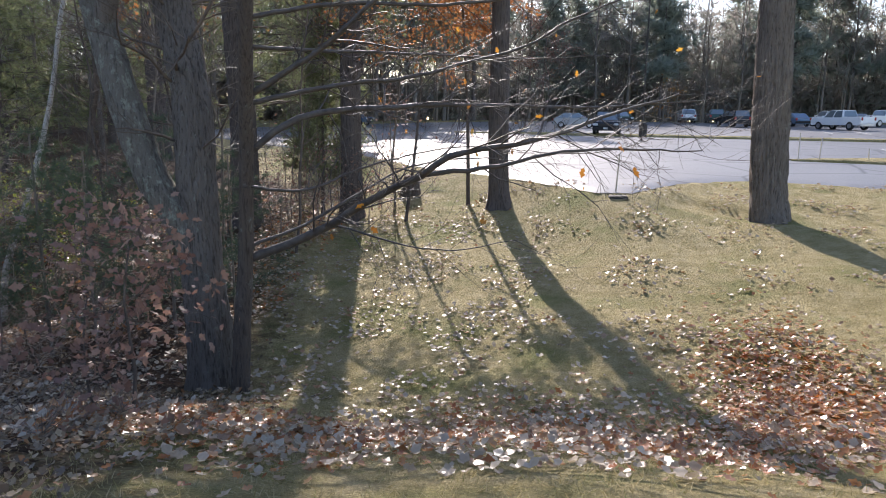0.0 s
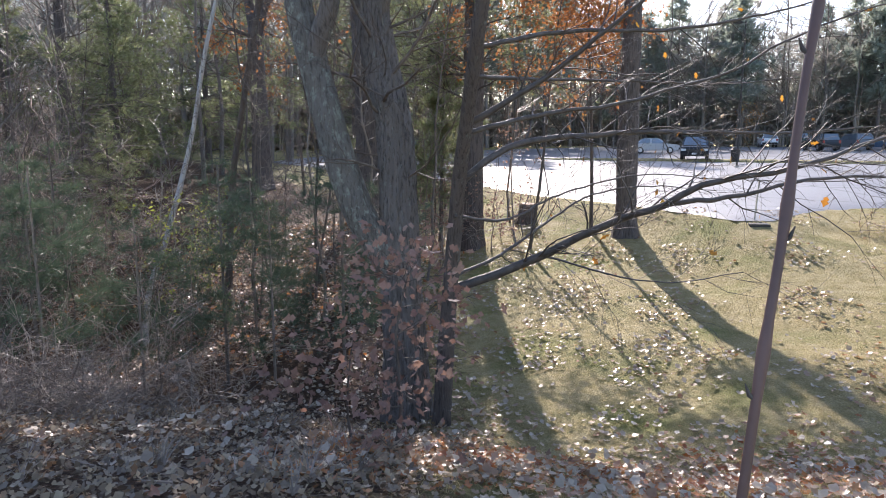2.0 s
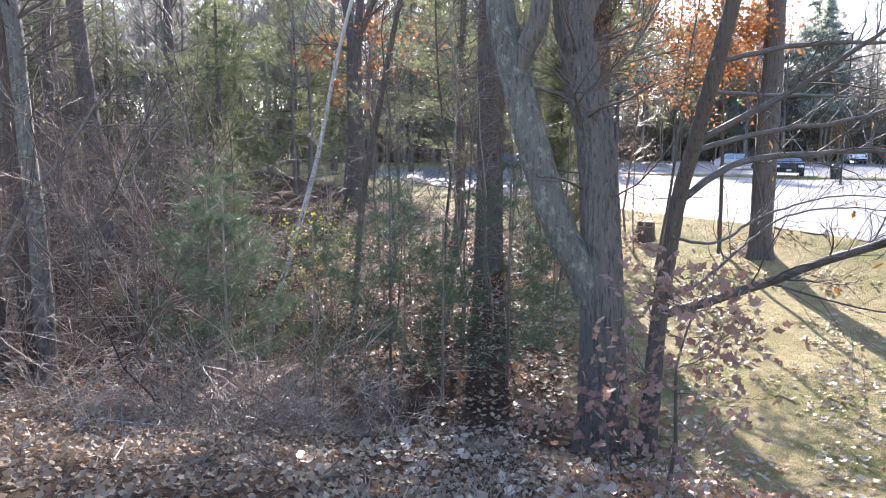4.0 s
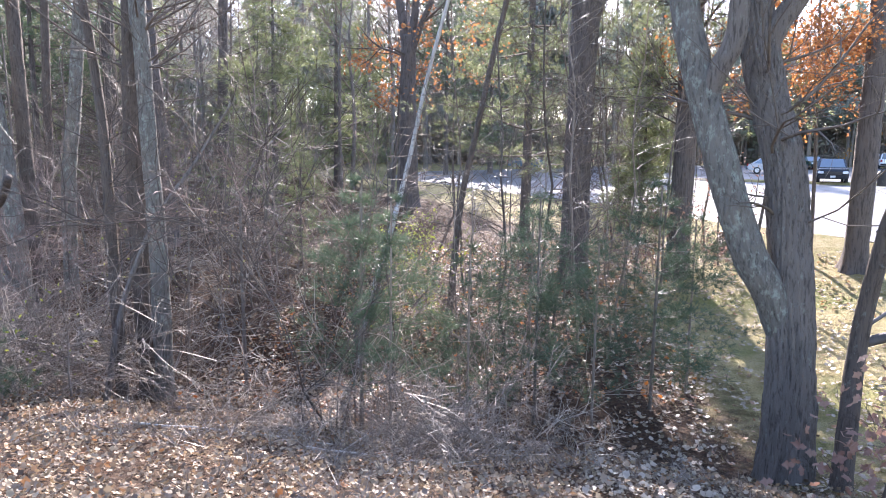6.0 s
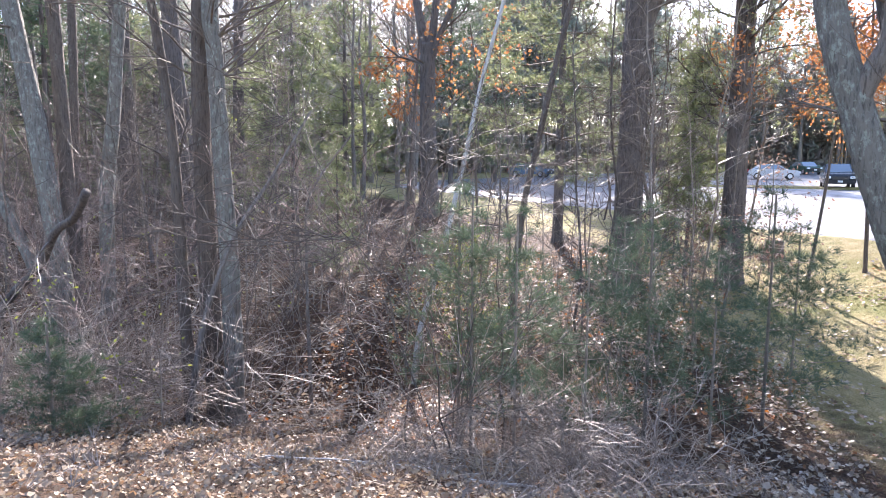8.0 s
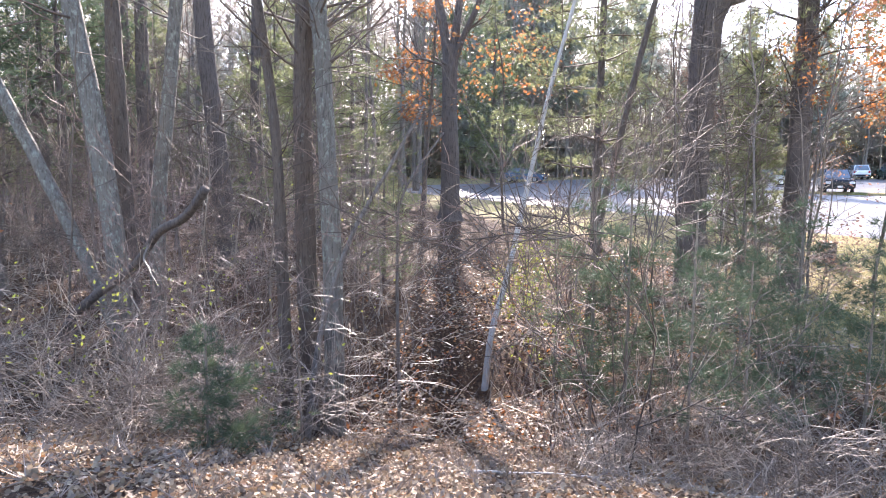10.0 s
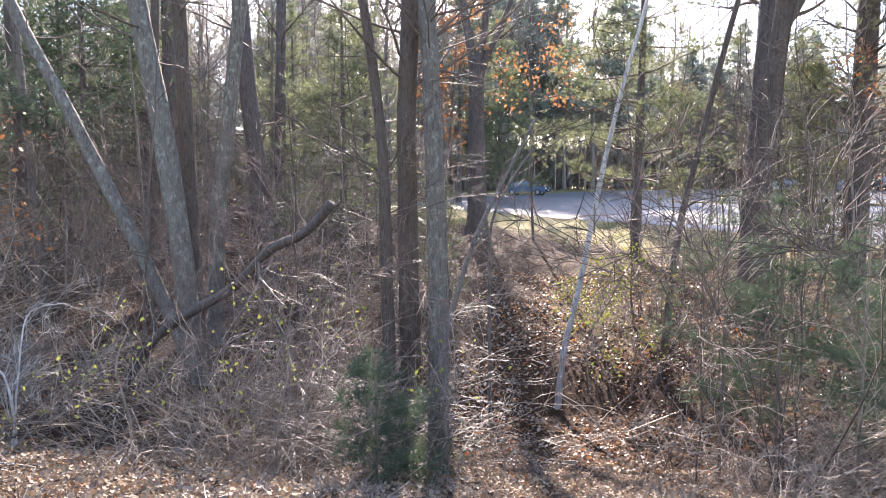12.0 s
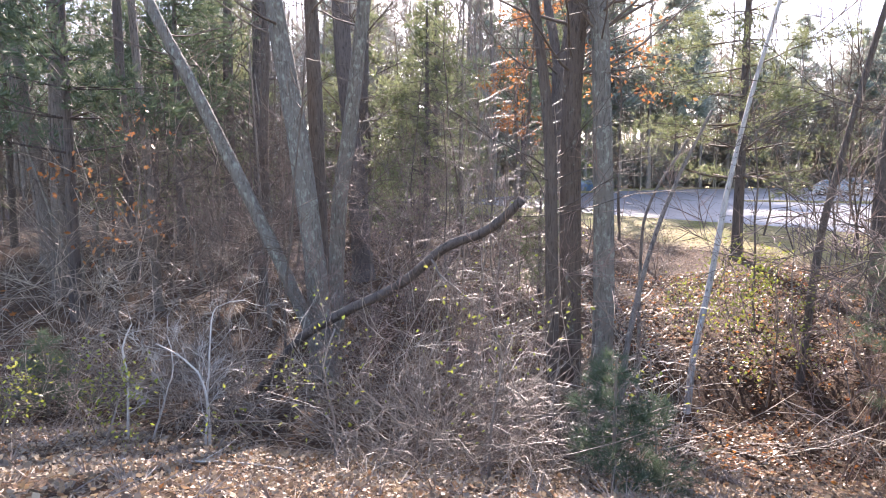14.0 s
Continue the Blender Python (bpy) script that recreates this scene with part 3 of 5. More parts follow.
# leaning tree with long limbs over the lawn
rng = np.random.RandomState(22)
LB = np.array(stand(-2.58, 8.72))
lean = thing("leaning_tree", LB, "slim oak leaning over the lawn with long bare limbs", "tree")
part("trunk", trunk_geo([np.array(p) - LB for p in [LB, (-2.54, 8.8, 1.2), (-2.48, 8.9, 2.2), (-2.36, 8.75, 3.5), (-2.24, 8.5, 4.2), (-2.02, 8.1, 5.5), (-1.7, 8.0, 7.5), (-1.5, 8.0, 9.0)]], 0.115, 0.055, rng, 0.25, 0.05, 22, 0.1), BARK_BROWN, lean)
LONG_BOUGHS = [
    ([(-2.46, 8.95, 2.15), (-1.58, 8.85, 2.5), (-0.85, 8.45, 2.95), (-0.4, 8.1, 3.2), (-0.12, 7.8, 3.34), (0.19, 7.60, 3.55), (0.83, 7.60, 3.68), (1.27, 7.70, 3.78), (1.87, 7.80, 4.00), (2.52, 7.90, 4.19)], 0.075, 0.010),
    ([(-0.12, 7.8, 3.34), (0.36, 7.90, 3.39), (0.72, 8.00, 3.43), (1.28, 8.20, 3.56), (1.91, 8.40, 3.61), (3.07, 8.80, 3.58)], 0.035, 0.008),
    ([(-2.4, 8.85, 3.45), (-2.05, 8.9, 3.75), (-1.6, 9.2, 3.98), (-0.68, 9.8, 4.08), (0.48, 10.4, 4.13), (2.17, 11.0, 4.12), (3.86, 11.5, 4.25)], 0.055, 0.007),
    ([(-2.28, 8.6, 4.15), (-1.37, 8.5, 4.68), (-0.81, 8.3, 5.08), (-0.34, 8.2, 5.46), (0.3, 8.2, 6.1)], 0.05, 0.012),
    ([(-2.3, 8.6, 4.08), (-1.33, 9.20, 4.33), (-0.49, 9.60, 4.45), (0.31, 9.90, 4.68), (1.05, 10.10, 4.90), (1.70, 10.20, 5.26), (2.72, 10.40, 5.67), (3.75, 10.60, 5.90)], 0.04, 0.007),
    ([(-2.46, 8.95, 2.3), (-1.9, 9.6, 2.5), (-1.3, 10.4, 2.85), (-0.6, 11.2, 3.2), (0.4, 11.9, 3.3), (1.5, 12.4, 3.2)], 0.03, 0.006),
    ([(-2.4, 8.7, 3.1), (-1.8, 9.4, 3.0), (-1.0, 10.4, 3.3), (0.2, 11.4, 3.5), (1.6, 12.0, 3.4)], 0.025, 0.006),
    ([(-2.1, 8.2, 5.0), (-1.2, 8.6, 5.2), (0.2, 9.2, 5.3), (1.6, 9.8, 5.6), (3.0, 10.2, 6.0)], 0.035, 0.007),
    ([(-2.15, 8.3, 4.7), (-1.4, 9.2, 4.75), (-0.2, 10.2, 4.8), (1.2, 11.4, 4.85), (2.6, 12.2, 5.0)], 0.03, 0.006),
    ([(-1.6, 8.85, 2.5), (-1.30, 9.00, 2.57), (-0.41, 8.80, 2.38), (0.30, 8.70, 2.37), (0.91, 8.60, 2.52)], 0.02, 0.005),
]
sites = []
for pts, ra, rb in LONG_BOUGHS:
    wood = Geo()
    along(wood, [np.array(p) - LB for p in pts], ra * 0.85, rb * 0.9, rng, 7, 0.12, 4, 1 if ra < 0.045 else 2, 0.95, 0.0, 0.95, sites)
    part("limb", wood, LIMB, lean)
leaves_on(lean, sites, rng, GOLD_LEAF, OAK, 0.105, 48, "golden oak leaves", 0.7, 0.05)

# big trunks at the far side of the lawn and in the dip
FULL = (7.0, 9, 3.2, 2, 4)
pine, _, sites = tree("pine_tree", [(-3.42, 20.35, 0), (-3.4, 20.3, 4.2), (-3.36, 20.3, 10), (-3.3, 20.3, 17)], 0.33, 0.2, BARK_PINE, 31, "tall dark pine trunk at the lawn's edge with thin green boughs", crown=(5.2, 34, 2.8, 2, 5))
leaves_on(pine, sites, np.random.RandomState(131), NEEDLE_LIGHT, SPRAY, 0.24, 1500, "light green needle sprays", 0.2, 0.12)
tree("oak_tree", [(0.95, 19.8, 0), (0.88, 19.5, 4), (0.86, 19.4, 8), (0.8, 19.4, 15)], 0.29, 0.19, BARK_PINE, 32, "straight dark oak trunk with a flared foot on the lawn", crown=(8.0, 10, 3.4, 2, 4), flare=0.6)
tree("oak_tree", [(7.36, 17.0, 0), (7.22, 17.05, 3), (7.06, 17.1, 7), (6.85, 17.1, 14)], 0.40, 0.33, BARK_GREY, 33, "thick furrowed oak trunk standing on the lawn", crown=(8.0, 10, 3.6, 2, 4), flare=0.22, ridge=0.07, sides=80)
# crown lies out of view, its many branches added to shade the near bank
dip_oak, DB, _ = tree("oak_tree", [(-6.28, 19.4, 0), (-6.28, 19.4, 4.2), (-6.2, 18.9, 8.6), (-6.1, 18.8, 15)], 0.38, 0.33, BARK_PINE, 34, "thick dark trunk rising from leaf litter", crown=(8.3, 70, 4.0, 2, 5), flare=0.2)
part("bough", trunk_geo([np.array(p) - DB for p in [(-6.2, 19.0, 7.6), (-6.0, 18.9, 8.3), (-5.6, 18.8, 9.2), (-5.0, 18.6, 11.5)]], 0.3, 0.16, np.random.RandomState(341), 0, 0.05, 18, 0.15), BARK_PINE, dip_oak, "heavy bough leaving the trunk high up")
maple, MB, _ = tree("maple_tree", [(-15.0, 32.0, 0), (-15.0, 32.0, 4.2), (-15.05, 32, 7.5), (-15.05, 32, 10.1)], 0.46, 0.33, BARK_PINE, 35, "big maple trunk dividing high up into three stems", crown=(8.5, 4, 3.0, 2, 4))
rng = np.random.RandomState(36)
wood = Geo()
for pts, ra in (([(-15.1, 32, 9.2), (-15.35, 32, 10.8), (-15.75, 32.1, 13), (-16.1, 32.1, 17)], 0.24), ([(-15.0, 32, 9.2), (-14.75, 31.95, 10.9), (-14.55, 31.9, 13), (-14.5, 31.8, 17)], 0.22), ([(-14.95, 32, 9.0), (-14.5, 31.8, 10.2), (-13.7, 31.5, 11.8), (-12.8, 31.4, 14.5)], 0.17)):
    part("stem", trunk_geo([np.array(p) - MB for p in pts], ra, ra * 0.5, rng, 0, 0.05, 16, 0.2), BARK_PINE, maple)
    for k in range(4):
        a = rng.uniform(0, 6.283)
        grow(wood, np.array(pts[rng.randint(1, 4)]) - MB + rng.normal(0, 0.15, 3), np.array([math.cos(a), math.sin(a), 0.5]), rng.uniform(1.5, 3.2), 0.03, 2, rng, 5, 0.8, 0.03, 0.12)
part("crown", wood, BRANCH, maple)

# shagbark twins: lichen-grey and brown stems from one foot
tree("lichen_trunk_tree", [(-13.66, 11.28, 0), (-13.66, 11.25, 2.4), (-13.72, 11.2, 4.4), (-13.79, 11.2, 6.2), (-13.85, 11.2, 7.05), (-13.95, 11.3, 11)], 0.18, 0.12, BARK_LICHEN, 37, "slender grey trunk patched with pale green lichen", crown=(5.5, 12, 2.4, 2, 4), flare=0.3)
tree("maple_tree", [(-14.12, 11.45, 0), (-14.19, 11.4, 2.5), (-14.22, 11.4, 5.2), (-14.15, 11.4, 7.1), (-14.1, 11.5, 11)], 0.19, 0.13, BARK_BROWN, 38, "slender brown maple trunk beside a lichen-grey one", crown=(5.5, 12, 2.4, 2, 4), flare=0.3)
tree("maple_tree", [(-14.4, 11.0, 0), (-14.49, 11.0, 3.3), (-14.55, 11.0, 4.8), (-14.73, 11.0, 6.3), (-15.0, 11.0, 8.0)], 0.12, 0.07, BARK_BROWN, 39, "thin dark maple stem in the thicket", crown=(3.5, 14, 1.8, 2, 4), flare=0.3)
tree("sapling", [(-13.5, 9.5, 0), (-13.38, 9.9, 1.7), (-13.05, 10.4, 3.1), (-12.64, 11.0, 4.1), (-12.1, 11.4, 5.2)], 0.06, 0.02, BARK_GREY, 40, "thin grey sapling leaning across the thicket", crown=(1.8, 10, 1.2, 1, 4), flare=0.2, sides=12)
tree("lichen_trunk_tree", [(-19.0, 13.3, 0), (-20.2, 13.4, 2.4), (-21.85, 13.4, 5.63), (-23.1, 13.4, 7.95), (-24.2, 13.4, 10.5)], 0.155, 0.11, BARK_LICHEN, 41, "leaning trunk mottled with pale lichen", crown=(6.5, 6, 2.4, 2, 4))
tree("maple_tree", [(-19.4, 13.7, 0), (-19.59, 13.7, 2.6), (-19.92, 13.7, 5.14), (-20.35, 13.7, 7.6), (-20.9, 13.7, 11)], 0.25, 0.18, BARK_LICHEN, 42, "rough grey trunk streaked with lichen", crown=(7.0, 6, 2.6, 2, 4))
tree("maple_tree", [(-19.6, 14.4, 0), (-19.68, 14.3, 3.1), (-19.76, 14.3, 6.2), (-19.9, 14.3, 11)], 0.18, 0.14, BARK_BROWN, 43, "brown trunk close behind a grey one", crown=(7.5, 6, 2.6, 2, 4))
tree("lichen_trunk_tree", [(-19.9, 15.7, 0), (-19.76, 15.7, 3.4), (-19.44, 15.7, 5.5), (-19.05, 15.7, 8.4), (-18.5, 15.7, 11.5)], 0.2, 0.14, BARK_LICHEN, 44, "pale lichen-covered trunk leaning outward", crown=(7.5, 6, 2.6, 2, 4))
for k, (x, y, lean_x, r, m) in enumerate([(-21.2, 22.0, -0.07, 0.36, BARK_PINE), (-29.6, 18.0, 0.02, 0.27, BARK_GREY), (-28.6, 20.0, -0.02, 0.18, BARK_PINE), (-26.9, 26.0, 0.0, 0.34, BARK_PINE),
                                          (-30.5, 30.0, 0.0, 0.3, BARK_PINE), (-34.5, 23.0, -0.1, 0.3, BARK_GREY), (-33.0, 21.5, -0.16, 0.2, BARK_GREY), (-24.0, 30.0, 0.02, 0.3, BARK_PINE), (-23.2, 18.5, 0.03, 0.15, BARK_BROWN), (-25.6, 17.0, -0.05, 0.13, BARK_GREY)]):
    tree("maple_tree", [(x, y, 0), (x + 4 * lean_x, y, 4.5), (x + 10 * lean_x, y, 9), (x + 15 * lean_x, y + 0.2, 15)], r, r * 0.65, m, 60 + k, "bare dark trunk standing in the wood", crown=(3.2, 15, 2.8, 2, 5), group="trees of the wood", sides=16)
rng = np.random.RandomState(83)
for k in range(16):
    x, y, lx = rng.uniform(-33, -21.5), rng.uniform(15, 25), rng.normal(-0.12, 0.13)
    tree("sapling", [(x, y, 0), (x + 2.2 * lx, y, 2.6), (x + 5 * lx, y + 0.1, 5.2), (x + 8 * lx, y + 0.2, 7.6)], rng.uniform(0.035, 0.07), 0.018, (BARK_GREY, BARK_LICHEN)[k % 2], 850 + k, "slender pale sapling leaning in the wood", crown=(3.0, 5, 1.1, 1, 4), group="pale saplings", sides=8)
tree("sapling", [(-9.2, 16.2, 0), (-8.91, 16.2, 2.9), (-8.6, 16.2, 4.56), (-8.13, 16.2, 6.79), (-7.6, 16.2, 9)], 0.095, 0.055, BARK_BROWN, 80, "slim brown tree leaning over the dip", crown=(3.5, 16, 1.8, 2, 4), sides=14)
tree("sapling", [(-12.9, 13.0, 0), (-12.95, 13.0, 2.6), (-12.81, 13.0, 3.74), (-12.13, 13.5, 4.9)], 0.045, 0.02, BARK_GREY, 81, "thin sapling with fine bare twigs", crown=(2.4, 10, 1.1, 1, 4), sides=10)
tree("birch_tree", [(-11.55, 16.2, 0), (-11.4, 16.35, 0.2), (-11.05, 16.8, 1.7), (-10.57, 17.4, 4.15), (-10.12, 17.5, 6.3), (-9.65, 17.6, 8.1), (-9.3, 17.7, 9.5)], 0.088, 0.04, BARK_BIRCH, 82, "leaning white birch with dark scars", crown=(5.0, 8, 1.5, 1, 5), flare=0.2, sides=16)

# ---- conifers ----
def conifer_geo(h, base_h, reach, whorls, per, tufts, size, rng, shape=TUFT, droop=0.0, r=0.16):
    wood, needles = Geo(), Geo()
    wood.tube([np.array([0, 0, h * k / 9]) for k in range(10)], np.linspace(r, 0.015, 10), 8)
    pos, dirs = [], []
    for w in range(whorls):
        u = w / max(1, whorls - 1)
        z = base_h + (h - base_h) * u ** 0.9
        length = reach * (1 - u) ** 0.8 * rng.uniform(0.7, 1.15) + 0.12 * reach
        for k in range(per):
            a = rng.uniform(0, 2 * math.pi)
            d = np.array([math.cos(a), math.sin(a), rng.uniform(0.0, 0.35) - droop])
            ln = length * rng.uniform(0.55, 1.15)
            pts, q, e = [np.array([0, 0, z])], np.array([0, 0, z]), unit(d)
            for _ in range(5):
                e = unit(e + rng.normal(0, 0.08, 3) + np.array([0, 0, 0.04]))
                q = q + e * ln / 5
                pts.append(q)
            wood.tube(pts, np.linspace(max(0.006, r * 0.22 * (1 - u)), 0.004, 6), 3)
            m = max(3, int(tufts * ln / reach))
            for _ in range(m):
                v = rng.uniform(0.25, 1.0) ** 0.7 * 5
                i = min(int(v), 4)
                at = pts[i] + (pts[i + 1] - pts[i]) * (v - i)
                off = rng.normal(0, 1, 3) * np.array([1, 1, 0.45]) * ln * 0.13
                pos.append(at + off)
                dirs.append(e * 0.7 + unit(off) + np.array([0, 0, 0.25]))
    pos, dirs = np.array(pos), np.array(dirs)
    needles.scatter(shape, pos, frames_for(dirs, rng), size * rng.uniform(0.7, 1.3, len(pos)))
    return wood, needles


def conifer(name, label, place, args, needle, bark_mat, seed, category="pine tree", group=""):
    rng = np.random.RandomState(seed)
    t = thing(name, place, label, category, group)
    wood, needles = conifer_geo(*args[:7], rng, *args[7:])
    part("trunk", wood, bark_mat, t)
    part("foliage", needles, needle, t)
    return t


# young white pines in the understorey
sap = conifer("pine_sapling", "young white pine with soft dark green needles", stand(-9.3, 10.6), (4.3, 1.25, 1.25, 9, 4, 30, 0.19, TUFT, 0.0, 0.03), NEEDLE, TWIG, 90, "sapling", "young pines")
copy_thing(sap, Matrix.Translation(stand(-8.9, 9.5)) @ Matrix.Rotation(2.0, 4, "Z") @ Matrix.Scale(0.9, 4))
copy_thing(sap, Matrix.Translation(stand(-8.2, 8.8)) @ Matrix.Rotation(5.0, 4, "Z") @ Matrix.Scale(0.8, 4))
sap_mid = sap = conifer("pine_sapling", "young white pine with soft dark green needles", stand(-4.6, 11.2), (3.7, 0.8, 1.4, 9, 4, 29, 0.19, TUFT, 0.0, 0.03), NEEDLE, TWIG, 91, "sapling", "young pines")
copy_thing(sap, Matrix.Translation(stand(-5.5, 10.4)) @ Matrix.Rotation(1.0, 4, "Z") @ Matrix.Scale(0.8, 4))
copy_thing(sap, Matrix.Translation(stand(-3.95, 12.2)) @ Matrix.Rotation(3.1, 4, "Z") @ Matrix.Scale(0.85, 4))
copy_thing(sap, Matrix.Translation(stand(-7.3, 9.7)) @ Matrix.Rotation(2.4, 4, "Z") @ Matrix.Scale(0.8, 4))
copy_thing(sap, Matrix.Translation(stand(-6.4, 10.6)) @ Matrix.Rotation(4.4, 4, "Z"))
copy_thing(sap, Matrix.Translation(stand(-6.7, 12.4)) @ Matrix.Rotation(0.4, 4, "Z") @ Matrix.Scale(0.9, 4))
sap = conifer("pine_sapling", "small bushy white pine in the brush", stand(-13.68, 7.05), (1.5, 0.15, 0.75, 9, 5, 26, 0.15, TUFT, 0.0, 0.022), NEEDLE, TWIG, 92, "sapling", "young pines")
copy_thing(sap, Matrix.Translation(stand(-22.5, 9.5)) @ Matrix.Rotation(2.0, 4, "Z"))

# taller evergreens
def tiered_pine(place, h, base_h, reach, tiers, label, seed, r=0.21):
    """A white pine: level boughs in open tiers, each a flat fan of shoots tipped with needles."""
    rng = np.random.RandomState(seed)
    t = thing("pine_tree", place, label, "pine tree", "evergreens")
    part("trunk", trunk_geo([(0, 0, 0), (0.05, 0, h * 0.4), (0.1, 0.05, h * 0.75), (0.1, 0, h)], r, r * 0.2, rng, 0.3, 0.05, 16, 0.3), BARK_PINE, t)
    wood, needles, pos, dirs = Geo(), Geo(), [], []
    for w in range(tiers):
        u = w / (tiers - 1)
        z = base_h + (h - 0.6 - base_h) * u
        turn = rng.uniform(0, 6.283)
        for k in range(5):
            a = turn + k * 1.257 + rng.normal(0, 0.25)
            ln = reach * (1.0 - 0.75 * u) * rng.uniform(0.55, 1.1)
            e = unit(np.array([math.cos(a), math.sin(a), rng.uniform(-0.12, 0.2)]))
            pts, q = [np.array([0.08, 0, z])], np.array([0.08, 0, z])
            for _ in range(6):
                e = unit(e + rng.normal(0, 0.07, 3) + np.array([0, 0, 0.02]))
                q = q + e * ln / 6
                pts.append(q)
            wood.tube(pts, np.linspace(0.21 * r * (1.1 - u), 0.006, 7), 4)
            for m in range(int(7 + 9 * ln / reach)):
                v = rng.uniform(1.6, 6.0)
                i = min(int(v), 5)
                at = pts[i] + (pts[i + 1] - pts[i]) * (v - i)
                side = unit(np.cross(e, (0, 0, 1.0))) * rng.choice((-1, 1))
                d = unit(e * 0.7 + side * rng.uniform(0.3, 1.1) + np.array([0, 0, rng.uniform(-0.1, 0.3)]))
                sl = ln * rng.uniform(0.12, 0.3)
                wood.tube([at, at + d * sl * 0.5, at + d * sl], [0.009, 0.006, 0.004], 3)
                for _ in range(7):
                    pos.append(at + d * sl * rng.uniform(0.3, 1.05) + rng.normal(0, 0.15, 3))
                    dirs.append(d + rng.normal(0, 0.45, 3) + np.array([0, 0, 0.35]))
    needles.scatter(SPRAY, np.array(pos), frames_for(np.array(dirs), rng), 0.23 * rng.uniform(0.7, 1.3, len(pos)))
    part("crown", wood, BRANCH, t)
    part("foliage", needles, NEEDLE_LIGHT, t)
    return t


tiered_pine(stand(-8.5, 25.9), 17.0, 3.0, 4.4, 15, "white pine with tiers of light green boughs behind the birch", 93)
cedar = conifer("hemlock_tree", "full evergreen with yellow-green sunlit sprays", stand(-20.6, 29.0), (12.0, 1.2, 3.2, 20, 5, 38, 0.37, SPRAY, 0.12, 0.2), NEEDLE_LIGHT, BARK_PINE, 94, "evergreen tree", "evergreens")
copy_thing(cedar, Matrix.Translation(stand(-25.5, 36.0)) @ Matrix.Rotation(4.1, 4, "Z"))
copy_thing(cedar, Matrix.Translation(stand(-15.2, 20.5)) @ Matrix.Rotation(1.1, 4, "Z") @ Matrix.Scale(0.36, 4))
dark = conifer("pine_tree", "dark pine with drooping dead lower boughs", stand(-27.0, 15.5), (14.0, 4.5, 3.6, 15, 5, 45, 0.36, SPRAY, 0.15, 0.17), NEEDLE, BARK_PINE, 95, "pine tree", "evergreens")
for k, (x, y) in enumerate([(-33, 33), (-38, 40), (-31, 46), (-18.5, 54), (-27, 58), (-36, 19), (-23, 42), (-44, 30), (-15.5, 58), (-30, 25), (-41, 22), (-32.5, 27), (-36.5, 31), (-40, 27), (-34, 38)]):
    copy_thing(dark if k % 2 else cedar, Matrix.Translation(stand(x, y)) @ Matrix.Rotation(k * 1.7, 4, "Z") @ Matrix.Scale(min(1.3, (sunlit_under(y) - 2) / 13.0) if x > -30 else 1.15, 4))

# ---- broadleaf trees with leaves left ----
def leafed_tree(name, place, h, r, seed, label, leaf_mat, count, size, z_from, shape=OAK, bark_mat=BARK_BROWN, branches=14, reach=2.2):
    rng = np.random.RandomState(seed)
    t = thing(name, place, label, "tree")
    top = np.array([rng.normal(0, 0.04) * h, rng.normal(0, 0.04) * h, h])
    line = [np.zeros(3), top * 0.35 + rng.normal(0, 0.05, 3), top * 0.7 + rng.normal(0, 0.1, 3), top]
    part("trunk", trunk_geo(line, r, r * 0.35, rng, 0.3, 0.05, 14, 0.25), bark_mat, t)
    s, wood, sites = smooth_line(line, 0.2), Geo(), []
    s = s[s[:, 2] > z_from]
    for _ in range(branches):
        a = rng.uniform(0, 6.283)
        grow(wood, s[rng.randint(len(s))], np.array([math.cos(a), math.sin(a), 0.35]), reach * rng.uniform(0.5, 1.2), r * 0.22, 2, rng, 4, 0.8, 0.02, 0.12, sites)
    part("crown", wood, BRANCH, t)
    leaves_on(t, sites, rng, leaf_mat, shape, size, count)
    return t


leafed_tree("oak_tree", stand(-1.7, 19.4), 7.2, 0.05, 101, "slender oak holding orange autumn leaves", ORANGE_LEAF, 2600, 0.10, 4.4, LITTER, branches=20, reach=2.0)
leafed_tree("oak_tree", stand(0.05, 20.4), 8.2, 0.06, 108, "young oak thick with orange leaves behind the lawn", ORANGE_LEAF, 3600, 0.125, 4.8, LITTER, branches=20, reach=2.0)
leafed_tree("oak_tree", stand(-17.2, 36.0), 11.0, 0.12, 102, "oak holding clumps of rusty orange leaves", ORANGE_LEAF, 1300, 0.22, 4.0, reach=2.8)
leafed_tree("oak_tree", stand(-12.3, 30.5), 9.0, 0.07, 103, "thin oak with orange leaves high up", ORANGE_LEAF, 350, 0.2, 5.5)
leafed_tree("oak_sapling", stand(-25.0, 14.5), 5.0, 0.05, 104, "young oak with rusty hanging leaves", ORANGE_LEAF, 160, 0.16, 2.2, reach=1.3)
leafed_tree("oak_sapling", stand(-27.5, 12.5), 2.6, 0.03, 105, "low oak sprout with brown leaves", ORANGE_LEAF, 220, 0.14, 0.5, reach=0.9)
leafed_tree("oak_sapling", stand(-2.62, 6.2), 1.65, 0.022, 106, "small maple sapling holding dusty brown leaves by a big trunk", DUSTY_LEAF, 460, 0.1, 0.35, branches=18, reach=0.58, bark_mat=BRANCH)
leafed_tree("oak_sapling", stand(-3.0, 6.3), 1.2, 0.015, 107, "low oak sapling with brown leaves", DUSTY_LEAF, 170, 0.115, 0.2, branches=9, reach=0.5, bark_mat=BRANCH)
